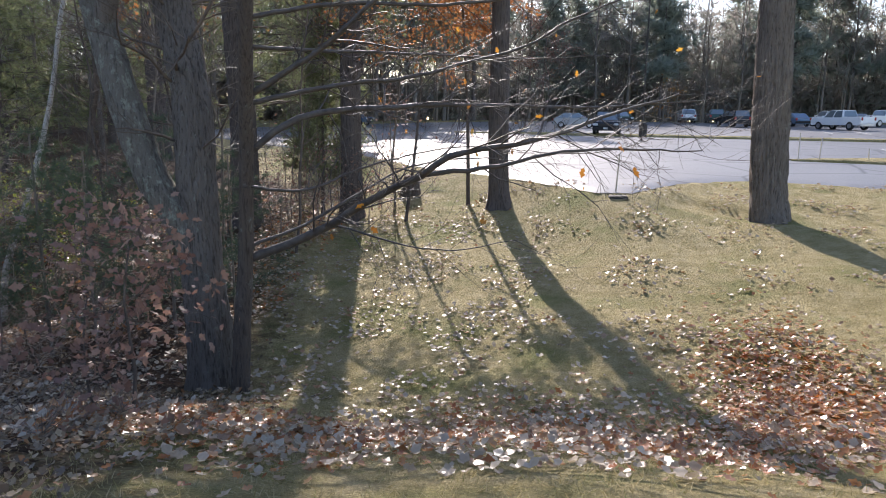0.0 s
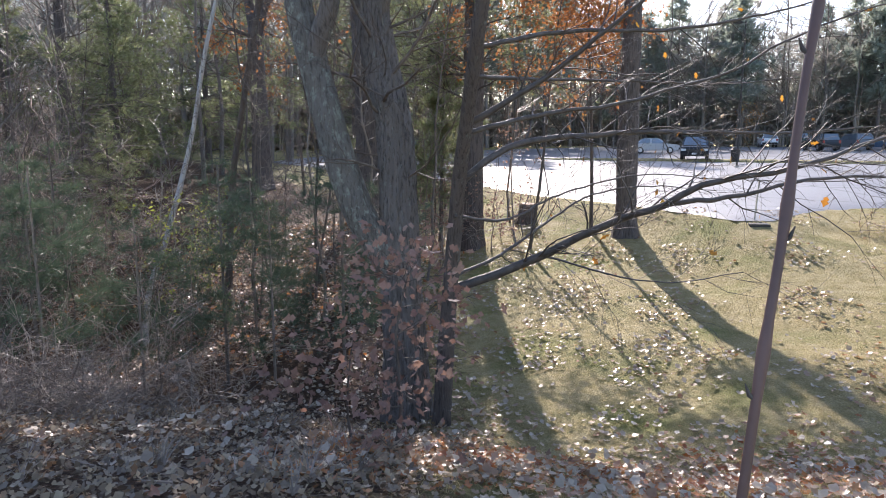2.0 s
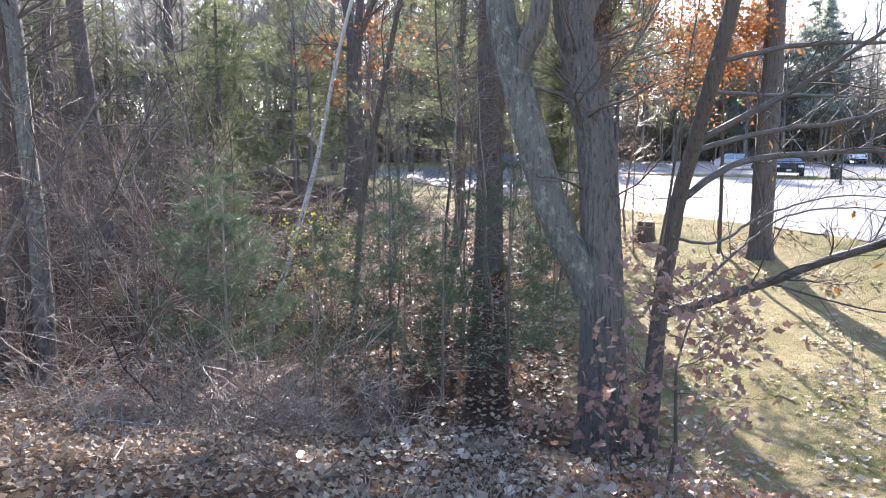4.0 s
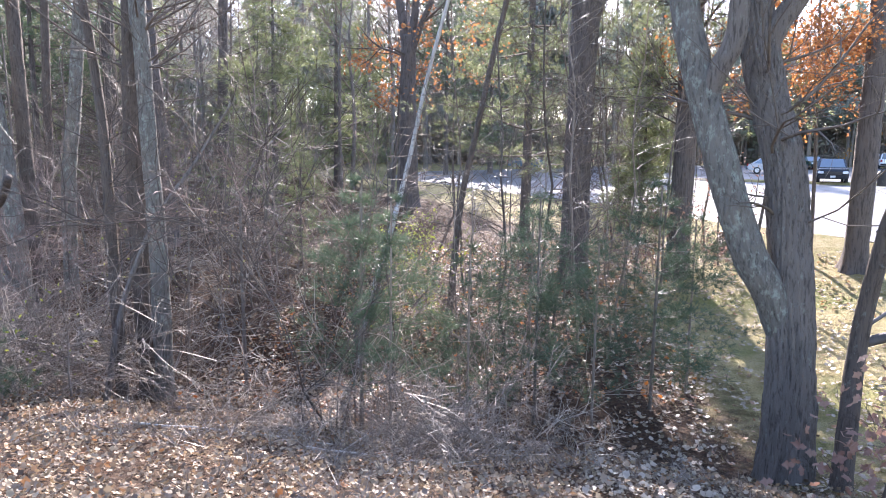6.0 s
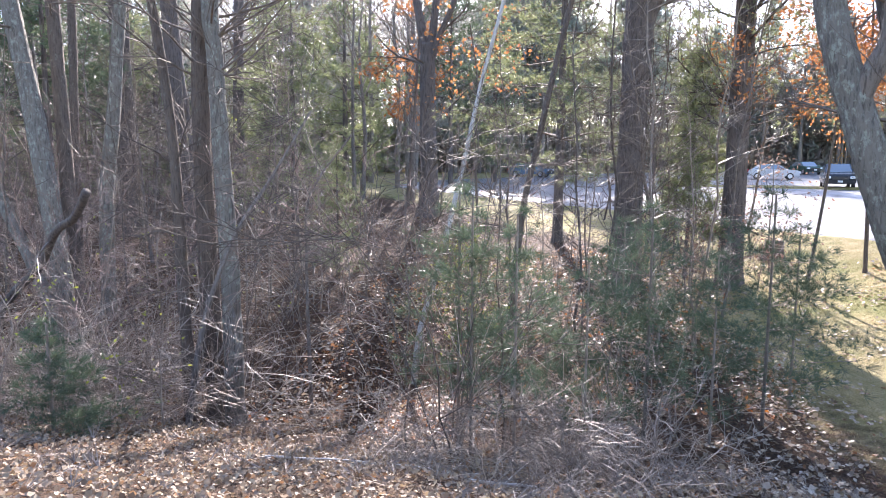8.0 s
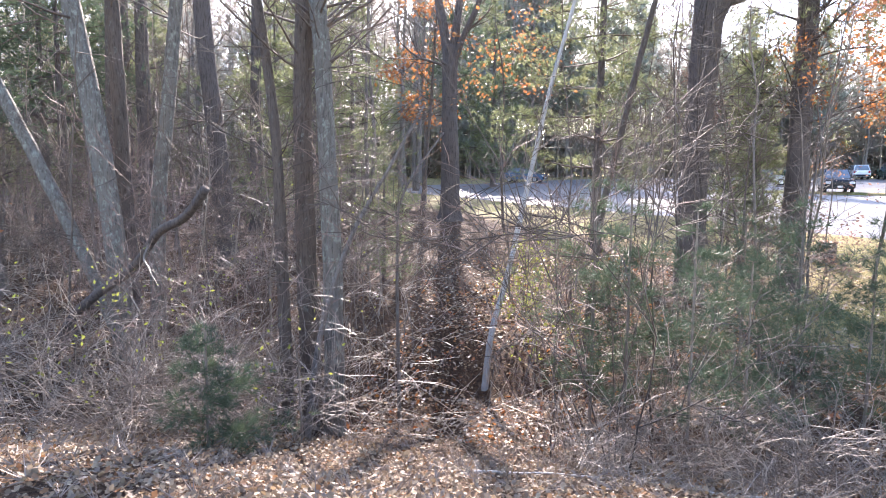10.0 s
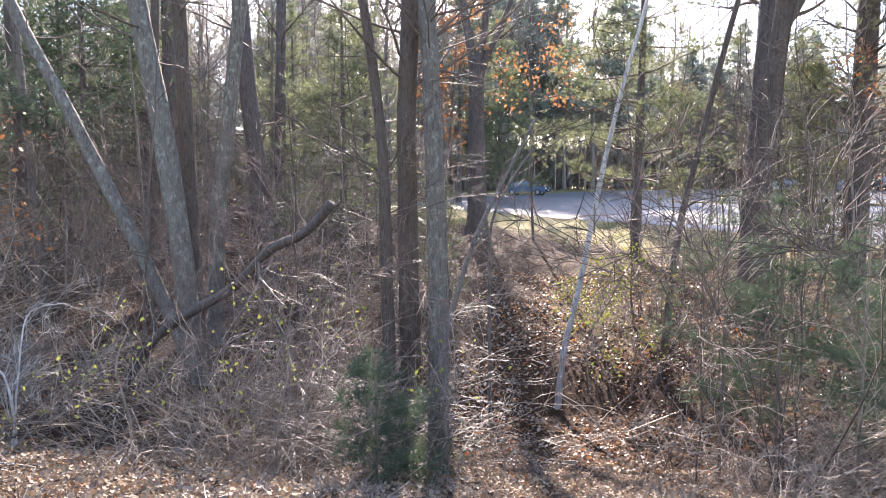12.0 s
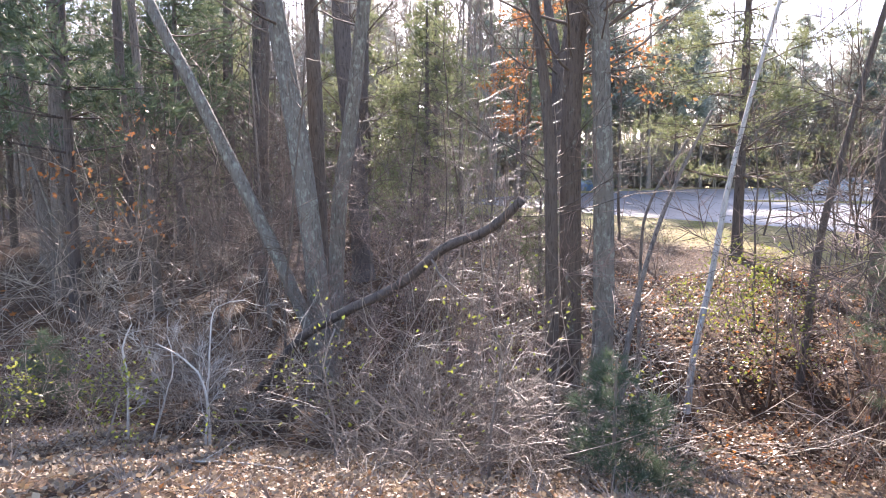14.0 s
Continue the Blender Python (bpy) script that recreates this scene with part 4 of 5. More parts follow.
for k, (x, y, h, n) in enumerate([(-9.9, 16.0, 3.0, 650), (-10.4, 17.6, 2.8, 520), (-11.2, 19.6, 1.6, 220), (-15.0, 7.6, 2.0, 130), (-16.8, 7.5, 1.7, 130), (-19.5, 7.1, 0.9, 280), (-21.0, 7.2, 0.8, 260), (-13.1, 8.4, 1.6, 60), (-14.6, 13.4, 4.8, 90), (-9.0, 19.0, 1.7, 160), (-16.2, 12.6, 3.6, 90), (-18.2, 7.4, 0.6, 30)]):
    leafed_tree("shrub", stand(x, y), h, 0.014 + h * 0.003, 110 + k, "shrub with small yellow-green leaves still on", LIME_LEAF, n, 0.06 if y < 15 else 0.09, 0.25 * h, OVAL, TWIG, 12, 0.35 * h)
for k, (x, y, h) in enumerate([(-4.1, 19.1, 2.3), (-4.9, 18.1, 1.8), (-2.8, 19.7, 1.6), (-5.3, 20.2, 2.5), (-3.9, 21.5, 2.2)]):
    leafed_tree("shrub", stand(x, y), h, 0.02, 126 + k, "brush with russet leaves at the foot of the pine", DUSTY_LEAF, 260, 0.1, 0.3, OVAL, TWIG, 12, 0.4 * h)
leafed_tree("shrub", stand(-2.2, 21.0), 3.4, 0.03, 125, "evergreen shrub with russet leaves beside the pine", DUSTY_LEAF, 300, 0.10, 0.6, OVAL, TWIG, 14, 0.9)

# ---- thicket: bare shrubs and saplings ----
def shrub_canes(h, stems, rng, spread, kids, level=2, arch=-0.03, wig=0.23, side=1.1, thick=1.0, least=0.0037):
    canes = []
    for _ in range(stems):
        g = Geo()
        a = rng.uniform(0, 6.283)
        p = np.array([math.cos(a), math.sin(a), 0]) * rng.uniform(0, 0.28)
        d = np.array([math.cos(a) * spread * rng.uniform(0.2, 1), math.sin(a) * spread * rng.uniform(0.2, 1), 1.0])
        grow(g, p - np.array([0, 0, 0.05]), d, h * rng.uniform(0.6, 1.15), thick * rng.uniform(0.006, 0.0105), level, rng, kids, side, arch, wig, None, 0.63, least, (0.4, 0.75) if level < 3 else (0.3, 0.55), 0.17 if level < 3 else 0.06)
        canes.append(g)
    return canes


def shrub(place, h, stems, spread, kids, mat_, seed, label, group, level=2, arch=-0.03, wig=0.23, side=1.1, thick=1.0, least=0.0037):
    rng = np.random.RandomState(seed)
    t = thing("shrub", place, label, "shrub", group)
    for c in shrub_canes(h, stems, rng, spread, kids, level, arch, wig, side, thick, least):
        part("cane", c, mat_, t)
    return t


protos = []
for k in range(5):
    protos.append(shrub((0, -60 - k * 3, 0), 3.0, 6, 1.35, 4, (TWIG_PALE, TWIG, TWIG_PALE, TWIG, TWIG_PALE)[k], 141 + k, "bare arching shrub with thin grey canes and fine side twigs", "thicket shrubs", arch=-0.06, wig=0.17, side=1.15, thick=1.1, least=0.0058))
low = [shrub((0, -80 - k * 3, 0), 1.5, 8, 2.4, 4, (TWIG_PALE, TWIG, TWIG_PALE)[k], 151 + k, "low tangle of dry twigs on the leaf litter", "low tangles", arch=-0.13, wig=0.16, thick=0.95, least=0.0045) for k in range(3)]
tall_bush = [shrub((0, -90 - k * 3, 0), 5.6, (6, 6, 4)[k], 0.6, (5, 5, 4)[k], (BRANCH, TWIG_MAUVE, BRANCH)[k], 155 + k, "tall many-stemmed shrub with a haze of fine twigs", "tall shrubs", level=3, arch=0.0, wig=0.13, side=1.05, thick=1.4, least=0.005) for k in range(3)]


whips = [shrub((0, -94 - k * 3, 0), 2.6, 6, 1.5, 7, (TWIG, TWIG_PALE, TWIG)[k], 158 + k, "open shrub of long arching grey whips", "whip shrubs", level=1, arch=-0.05, wig=0.2, side=1.2, thick=0.8, least=0.005) for k in range(3)]


def pole(h, r, count, reach, least, material, seed, label, group):
    """A straight young stem with side twigs."""
    r2 = np.random.RandomState(seed)
    t = thing("sapling", (0, -100, 0), label, "sapling", group)
    line = [np.array([0, 0, -0.05])]
    for m in range(9):
        line.append(line[-1] + np.array([r2.normal(0.02, 0.05), r2.normal(0, 0.05), 0.6]) * h / 5.4)
    stem, twigs = Geo(), Geo()
    stem.tube(line, np.linspace(r, r * 0.25, 10), 6)
    part("stem", stem, material, t)
    for m in range(count):
        u = r2.uniform(2, 8.9)
        a = r2.uniform(0, 6.283)
        grow(twigs, line[int(u)] + (line[int(u) + 1] - line[int(u)]) * (u % 1), np.array([math.cos(a), math.sin(a), r2.uniform(0.1, 0.9)]), reach * r2.uniform(0.4, 1.0), least * 2, 1, r2, 5, 1.1, 0.03, 0.1, None, 0.6, least, (0.3, 0.6), 0.1)
    part("crown", twigs, material, t)
    return t


poles = [pole(5.4, 0.022, 15, 1.3, 0.0042, (BRANCH, TWIG, BRANCH, TWIG)[k], 161 + k, "slender bare sapling with fine upswept twigs", "bare saplings") for k in range(4)]
spires = [pole(9.5, 0.04, 40, 1.8, 0.006, (BRANCH, TWIG, BRANCH)[k], 166 + k, "tall thin bare tree with upswept twigs at the hollow's rim", "thin bare trees") for k in range(3)]


def put(proto, x, y, s, seed):
    r2 = np.random.RandomState(seed)
    return copy_thing(proto, Matrix.Translation(stand(x, y, 0.03)) @ Matrix.Rotation(r2.uniform(0, 6.28), 4, "Z") @ Matrix.Rotation(r2.normal(0, 0.08), 4, "X") @ Matrix.Scale(s, 4))


def open_glade(x, y):
    """The sunlit leaf-strewn hollow that stays free of brush."""
    return (y > 12.3 and -12.9 < x < -6.8) or (-13.3 < x < -10.2)


def planted(kind, count, x0, x1, y0, y1, s0, s1, seed):
    r2 = np.random.RandomState(seed)
    for k in range(count):
        x, y = r2.uniform(x0, x1), r2.uniform(y0, y1)
        if x > -3.9 - 0.2 * (y - 8) and y < 24:
            continue
        if -23.5 < x < -17.8 and y < 8.9 and r2.rand() < 0.8:
            continue
        if open_glade(x, y) and (x < -9.8 or r2.rand() < (0.75 if kind is poles else 0.9)):
            continue
        put(kind[r2.randint(len(kind))], x, y, r2.uniform(s0, s1), seed * 1000 + k)


planted(protos, 18, -17.0, -13.3, 7.8, 12.0, 0.55, 0.95, 1)
planted(protos, 28, -27.0, -16.5, 7.8, 12.5, 0.5, 0.85, 2)
planted(protos, 7, -10.4, -6.2, 8.2, 12.5, 0.4, 0.7, 3)
planted(whips, 16, -24.0, -13.5, 7.6, 11.0, 0.6, 1.0, 20)
planted(whips, 5, -10.2, -6.0, 8.0, 11.5, 0.6, 0.9, 21)
planted(whips, 6, -18.0, -13.5, 11.0, 14.0, 0.8, 1.1, 22)
planted(tall_bush, 3, -18.5, -14.6, 9.6, 13.5, 0.6, 0.85, 12)
planted(tall_bush, 3, -28.0, -20.0, 12.5, 17.0, 0.7, 1.0, 13)
planted(tall_bush, 2, -19.0, -14.5, 14.5, 20.0, 0.8, 1.1, 16)
planted(low, 30, -22.0, -6.0, 6.4, 9.0, 0.6, 1.1, 4)
planted(low, 9, -10.0, -5.5, 7.6, 12.0, 0.4, 0.8, 5)
planted(low, 9, -10.2, -5.6, 6.0, 8.0, 0.35, 0.7, 19)
planted(poles, 14, -18.5, -13.0, 9.0, 18.0, 0.6, 1.2, 6)
planted(protos, 10, -11.0, -6.0, 12.5, 19.0, 0.5, 0.9, 14)
planted(poles, 40, -10.5, -4.5, 12.0, 24.0, 0.5, 1.1, 7)
planted(poles, 16, -30.0, -17.0, 12.0, 24.0, 0.7, 1.4, 8)
planted(poles, 10, -10.4, -6.5, 9.0, 13.0, 0.5, 0.9, 9)
planted(protos, 24, -46.0, -20.0, 13.5, 34.0, 0.8, 1.6, 10)
planted(poles, 20, -46.0, -24.0, 16.0, 40.0, 0.9, 1.6, 11)
# the tall shrub clump nearest the track
for k, (x, y, sc) in enumerate([(-9.05, 8.75, 1.05), (-9.9, 12.0, 1.0), (-8.2, 12.6, 0.8)]):
    put(tall_bush[k % 3], x, y, sc, 970 + k)
planted(spires, 8, -32.0, -18.0, 20.0, 36.0, 0.8, 1.2, 17)
planted(spires, 8, -9.5, -4.5, 24.0, 30.0, 0.8, 1.1, 18)
for k, (x, y) in enumerate([(-4.4, 18.5), (-5.1, 19.4), (-3.3, 21.0), (-4.6, 20.6)]):
    put(protos[k], x, y, 0.75, 930 + k)
planted(spires, 16, -10.0, -4.5, 17.5, 24.5, 0.75, 1.1, 15)
for k, (x, y) in enumerate([(-6.5, 15.2), (-5.9, 14.0), (-5.6, 16.2), (-6.9, 16.6), (-5.1, 15.0), (-7.4, 14.2), (-4.2, 17.0), (-2.4, 22.5), (-4.8, 21.6), (-5.2, 24.0), (-16.6, 21.0), (-18.0, 24.0)]):
    put(spires[k % 3], x, y, 0.8 + 0.07 * (k % 4), 950 + k)
for k, ob in enumerate(protos + low + tall_bush + whips + poles + spires):
    ob.matrix_world = Matrix.Translation(stand(-14.0 - k * 1.1, 14.5 + (k * 7 % 5), 0.03))
for k, (x, y, s) in enumerate([(-4.6, 19.0, 0.8), (-5.3, 20.5, 0.9), (-4.2, 22.0, 0.7), (-2.6, 20.9, 0.6), (-3.0, 22.6, 0.8), (-5.6, 23.0, 1.0), (-4.9, 17.2, 0.6)]):
    put(poles[k % 4], x, y, s, 900 + k)
tiered_pine(stand(-4.5, 21.2), 7.0, 1.5, 1.35, 8, "young pine with open level boughs near the lot", 96, 0.07)
# fallen limb propped in the brush
rng = np.random.RandomState(170)
fb = stand(-20.2, 12.3)
limb = thing("fallen_limb", fb, "broken dark limb propped slanting in the thicket", "branch")
part("limb", trunk_geo([np.array(p) - np.array(fb) for p in [(-20.2, 12.3, fb[2] + 0.05), (-19.0, 11.5, 1.25), (-17.95, 10.9, 1.9), (-16.8, 10.3, 2.5), (-15.95, 9.75, 3.15), (-15.4, 9.5, 3.38), (-15.05, 9.3, 3.62), (-14.8, 9.15, 3.86)]], 0.095, 0.062, rng, 0, 0.07, 14, 0.1), BARK_PINE, limb)
wood = Geo()
along(wood, [np.array(p) - np.array(fb) for p in [(-16.2, 9.9, 2.98), (-15.9, 9.3, 2.8), (-15.3, 8.7, 2.5)]], 0.02, 0.006, rng, 5, 0.25, 3, 1, 0.5)
part("side_branch", wood, TWIG, limb)
# bleached stubs
rng = np.random.RandomState(171)
for pts, r in (([(-18.58, 7.8, 0.9), (-18.62, 7.8, 1.5), (-18.95, 7.95, 1.78), (-19.5, 8.1, 1.95)], 0.022), ([(-18.65, 7.82, 1.55), (-18.78, 8.2, 2.0), (-18.85, 8.5, 2.4), (-18.6, 8.8, 2.46)], 0.016),
               ([(-19.9, 8.0, 1.0), (-19.95, 8.1, 1.5), (-20.1, 8.2, 1.85), (-20.0, 8.3, 2.15)], 0.02), ([(-19.7, 8.2, 1.0), (-19.4, 8.3, 1.6), (-19.55, 8.4, 2.0)], 0.015)):
    b = np.array(stand(pts[0][0], pts[0][1], 0.05))
    t = thing("dead_branch", b, "bleached broken branch sticking out of the brush", "branch", "bleached branches")
    wood = Geo()
    along(wood, [np.zeros(3)] + [np.array(p) - b for p in pts[1:]], r, r * 0.4, rng, 6, 0.13, 4, 2, 0.6)
    part("wood", wood, DEADWOOD, t)
for pts in ([(-18.5, 6.0), (-17.94, 6.05), (-17.3, 6.0), (-16.7, 5.9)], [(-8.4, 6.6), (-7.6, 6.9), (-6.9, 6.7)], [(-10.6, 6.6), (-9.5, 6.9), (-8.4, 7.3)]):
    b = np.array(stand(*pts[0], 0))
    t = thing("dead_branch", b, "pale fallen branch lying on the leaves", "branch", "bleached branches")
    wood = Geo()
    along(wood, [np.array([x, y, land1(x, y) + 0.03]) - b for x, y in pts], 0.014, 0.007, rng, 6, 0.4, 2, 0, 0.4)
    part("wood", wood, DEADWOOD, t)
# reddish cane close to the track
cb = np.array(stand(-1.205, 1.423))
cane = thing("sapling_cane", cb, "single reddish-brown cane with dark buds by the track", "sapling")
wood = Geo()
cane_line = smooth_line([np.array(p) - cb for p in [cb, (-1.066, 1.616, 3.479), (-1.020, 1.680, 3.792), (-0.974, 1.745, 4.114), (-0.882, 1.818, 4.638), (-0.827, 1.892, 5.190)]], 0.05)
swell = 1 + 0.35 * (np.arange(len(cane_line)) % 5 == 0)
wood.tube(cane_line, np.linspace(0.0085, 0.0055, len(cane_line)) * swell, 8)
part("stem", wood, TWIG_RED, cane)
for k in range(4, len(cane_line) - 2, 5):
    bud = Geo()
    c = cane_line[k]
    s = 0.012 if k % 2 else -0.012
    bud.tube([c, c + np.array([s * 0.8, 0, 0.008]), c + np.array([s * 1.3, 0, 0.024])], [0.003, 0.0035, 0.001], 6)
    part("bud", bud, LIMB, cane)


# ---- car park things ----
WHITE_PAINT = plain("worn_white_paint", (0.55, 0.55, 0.53), 0.6, 0, 0.3, 5)
CONCRETE = plain("concrete", (0.36, 0.34, 0.31), 0.85, 0, 0.2, 6, 0.3)
IRON = plain("dark_iron", (0.05, 0.045, 0.04), 0.6, 0.4)
RUBBER = plain("rubber", (0.02, 0.02, 0.02), 0.8)
ALLOY = plain("alloy", (0.5, 0.5, 0.52), 0.35, 0.9)
CAR_GLASS = plain("tinted_glass", (0.2, 0.24, 0.27), 0.08, 0.4, 0.05, 1, 0, 0.8)
LAMP_WHITE = plain("headlamp_lens", (0.7, 0.72, 0.74), 0.1)
LAMP_RED = plain("tail_lamp_lens", (0.35, 0.02, 0.02), 0.2)
PLATE = plain("number_plate", (0.6, 0.6, 0.58), 0.5)
STUMP_WOOD = plain("cut_wood", (0.34, 0.22, 0.13), 0.8, 0, 0.3, 8, 0.4)


def paint(name, c):
    return plain(name, c, 0.22, 0.0, 0.04, 1.0, 0, 0.7)


PAINTS = {"white": paint("white_car_paint", (0.78, 0.79, 0.8)), "black": paint("black_car_paint", (0.02, 0.022, 0.025)), "grey": paint("grey_car_paint", (0.16, 0.17, 0.18)),
          "green": paint("dark_green_car_paint", (0.03, 0.075, 0.06)), "blue": paint("blue_car_paint", (0.10, 0.16, 0.24)), "silver": paint("silver_car_paint", (0.42, 0.43, 0.44))}


def box_bm(x0, x1, y0, y1, z0, z1, bevel=0.0, top_in=0.0):
    bm = bmesh.new()
    vs = [bm.verts.new((x, y, z)) for z, k in ((z0, 0), (z1, top_in)) for x, y in ((x0 + k, y0 + k), (x1 - k, y0 + k), (x1 - k, y1 - k), (x0 + k, y1 - k))]
    for f in ((3, 2, 1, 0), (4, 5, 6, 7), (0, 1, 5, 4), (1, 2, 6, 5), (2, 3, 7, 6), (3, 0, 4, 7)):
        bm.faces.new([vs[i] for i in f])
    if bevel:
        bmesh.ops.bevel(bm, geom=bm.edges[:], offset=bevel, segments=2, affect="EDGES")
    return bm


def side_profile(points, half, bevel, tumble=0.0, belt=0.95):
    """A body from its side outline (y, z), drawn in above the belt line."""
    bm = bmesh.new()
    sides = []
    for s in (-1, 1):
        sides.append([bm.verts.new((s * (half - max(0, z - belt) * tumble), y, z)) for y, z in points])
    n = len(points)
    bm.faces.new(sides[0])
    bm.faces.new(sides[1][::-1])
    for i in range(n):
        bm.faces.new((sides[0][(i + 1) % n], sides[0][i], sides[1][i], sides[1][(i + 1) % n]))
    bmesh.ops.recalc_face_normals(bm, faces=bm.faces[:])
    bmesh.ops.bevel(bm, geom=bm.edges[:], offset=bevel, segments=2, affect="EDGES")
    return bm


def wheel(parent, x, y, r):
    bm = bmesh.new()
    bmesh.ops.create_cone(bm, cap_ends=True, segments=20, radius1=r, radius2=r, depth=0.22, matrix=pose(0, 0, 0, 0, 90, 0))
    bmesh.ops.bevel(bm, geom=bm.edges[:], offset=0.03, segments=1, affect="EDGES")
    tyre = part("wheel", bm, RUBBER, parent)
    tyre.location = (x, y, r)
    bm = bmesh.new()
    bmesh.ops.create_cone(bm, cap_ends=True, segments=12, radius1=r * 0.62, radius2=r * 0.55, depth=0.24, matrix=pose(0, 0, 0, 0, 90, 0))
    part("rim", bm, ALLOY, tyre)


def car(kind, colour, x, y, heading, label):
    """A parked vehicle; its front looks along -y before turning by heading degrees."""
    t = thing("parked_car" if kind != "pickup" else "pickup_truck", (x, y, float(lot_height(y)) + 0.03), label, "car" if kind != "pickup" else "pickup truck", "parked vehicles")
    p = PAINTS[colour]
    half = 0.93 if kind != "pickup" else 0.98
    if kind == "suv":
        body = [(-2.3, 0.35), (-2.35, 0.75), (-2.2, 1.0), (-1.1, 1.1), (2.25, 1.12), (2.35, 0.8), (2.3, 0.35)]
        cab = [(-1.2, 1.08), (-0.35, 1.72), (2.0, 1.74), (2.28, 1.08)]
        axle, r = (-1.45, 1.4), 0.37
    elif kind == "pickup":
        body = [(-2.85, 0.45), (-2.9, 0.9), (-2.75, 1.15), (-1.5, 1.2), (0.95, 1.2), (0.96, 1.25), (2.9, 1.25), (2.92, 0.6), (2.85, 0.45)]
        cab = [(-1.55, 1.15), (-0.8, 1.85), (0.75, 1.87), (0.95, 1.15)]
        axle, r = (-1.85, 1.75), 0.4
    else:
        body = [(-2.15, 0.3), (-2.2, 0.65), (-2.0, 0.85), (-1.0, 0.95), (1.8, 0.98), (2.15, 0.85), (2.2, 0.6), (2.15, 0.3)]
        cab = [(-1.1, 0.92), (-0.3, 1.42), (1.1, 1.44), (1.9, 0.94)]
        axle, r = (-1.35, 1.35), 0.32
    part("body", side_profile(body, half, 0.06), p, t)
    part("cabin", side_profile(cab, half - 0.06, 0.05, 0.22, cab[0][1]), p, t)
    zb, zt = cab[0][1], cab[1][1]
    top_half = half - 0.06 - (zt - zb) * 0.22

    def pane(name, quad):
        bm = bmesh.new()
        a = [Vector(v) for v in quad]
        nrm = (a[1] - a[0]).cross(a[3] - a[0]).normalized()
        mid = sum(a, Vector()) / 4
        lo = [bm.verts.new(v + (mid - v) * 0.1 - nrm * 0.01) for v in a]
        hi = [bm.verts.new(v + (mid - v) * 0.12 + nrm * 0.012) for v in a]
        bm.faces.new(hi)
        for k in range(4):
            bm.faces.new((lo[k], lo[(k + 1) % 4], hi[(k + 1) % 4], hi[k]))
        bmesh.ops.recalc_face_normals(bm, faces=bm.faces[:])
        part(name, bm, CAR_GLASS, t)

    w0, w1 = half - 0.06, top_half
    pane("windscreen", [(-w0, cab[0][0], zb), (w0, cab[0][0], zb), (w1, cab[1][0], zt), (-w1, cab[1][0], zt)])
    pane("rear_window", [(w0, cab[3][0], zb), (-w0, cab[3][0], zb), (-w1, cab[2][0], zt), (w1, cab[2][0], zt)])
    for s in (-1, 1):
        m0, m1 = (cab[0][0] + cab[3][0]) / 2, (cab[1][0] + cab[2][0]) / 2
        for ya, yb, yc, yd in ((cab[0][0] + 0.15, m0, m1, cab[1][0] + 0.05), (m0, cab[3][0] - 0.15, cab[2][0] - 0.05, m1)):
            q = [(s * w0, ya, zb), (s * w0, yb, zb), (s * w1, yc, zt), (s * w1, yd, zt)]
            pane("side_window", q if s > 0 else q[::-1])
        yf, yr = body[1][0], body[-2][0]
        zl = body[1][1]
        lamp = part("headlight", box_bm(s * 0.72 - 0.17, s * 0.72 + 0.17, yf - 0.02, yf + 0.14, zl - 0.04, zl + 0.12, 0.03), LAMP_WHITE, t)
        part("tail_light", box_bm(s * 0.78 - 0.1, s * 0.78 + 0.1, yr - 0.1, yr + 0.03, zl, zl + 0.3, 0.03), LAMP_RED, t)
        part("mirror", box_bm(s * (half + 0.1) - 0.11, s * (half + 0.1) + 0.11, cab[0][0] + 0.25, cab[0][0] + 0.42, zb + 0.02, zb + 0.2, 0.04), p, t)
        for a in axle:
            wheel(t, s * (half - 0.1), a, r)
    part("bumper", box_bm(-half + 0.06, half - 0.06, body[0][0] - 0.08, body[0][0] + 0.1, 0.36, 0.6, 0.04), RUBBER, t, "dark front bumper")
    part("bumper", box_bm(-half + 0.06, half - 0.06, body[-1][0] - 0.1, body[-1][0] + 0.08, 0.38, 0.6, 0.04), ALLOY if kind == "pickup" else RUBBER, t)
    part("grille", box_bm(-0.5, 0.5, body[1][0] - 0.025, body[1][0] + 0.1, zl - 0.12, zl + 0.1, 0.02), IRON, t)
    part("plate", box_bm(-0.15, 0.15, body[0][0] - 0.1, body[0][0] - 0.07, 0.45, 0.58), PLATE, t)
    if kind == "pickup":
        part("bed", box_bm(-half + 0.12, half - 0.12, 1.05, 2.8, 1.22, 1.262), RUBBER, t, "dark truck bed")
    t.rotation_euler = (0, 0, radians(heading))
    return t


car("suv", "black", 9.6, 52.5, -13, "dark sport utility parked facing the grass strip")
car("pickup", "white", 34.9, 69.0, 200, "white pickup truck seen from behind")
car("suv", "white", 38.9, 80.0, 190, "white hatchback parked in the far row")
car("pickup", "white", 45.0, 80.0, 110, "white pickup truck parked side on")
car("suv", "black", 27.0, 76.0, 185, "black sport utility in the far row")
car("suv", "grey", 31.0, 78.0, 185, "dark grey sport utility in the far row")
car("suv", "green", 29.6, 90.0, 170, "dark green sport utility parked under the trees")
car("suv", "white", 26.4, 91.0, 170, "white sport utility parked under the trees")
car("sedan", "blue", 34.6, 79.0, 185, "blue saloon car in the far row")
car("sedan", "silver", 9.2, 68.0, 80, "silver saloon car on the far side")
car("sedan", "green", 16.5, 84.0, 10, "dark saloon car by the far trees")
car("sedan", "blue", -13.4, 70.0, 75, "blue saloon car at the end of the car park")
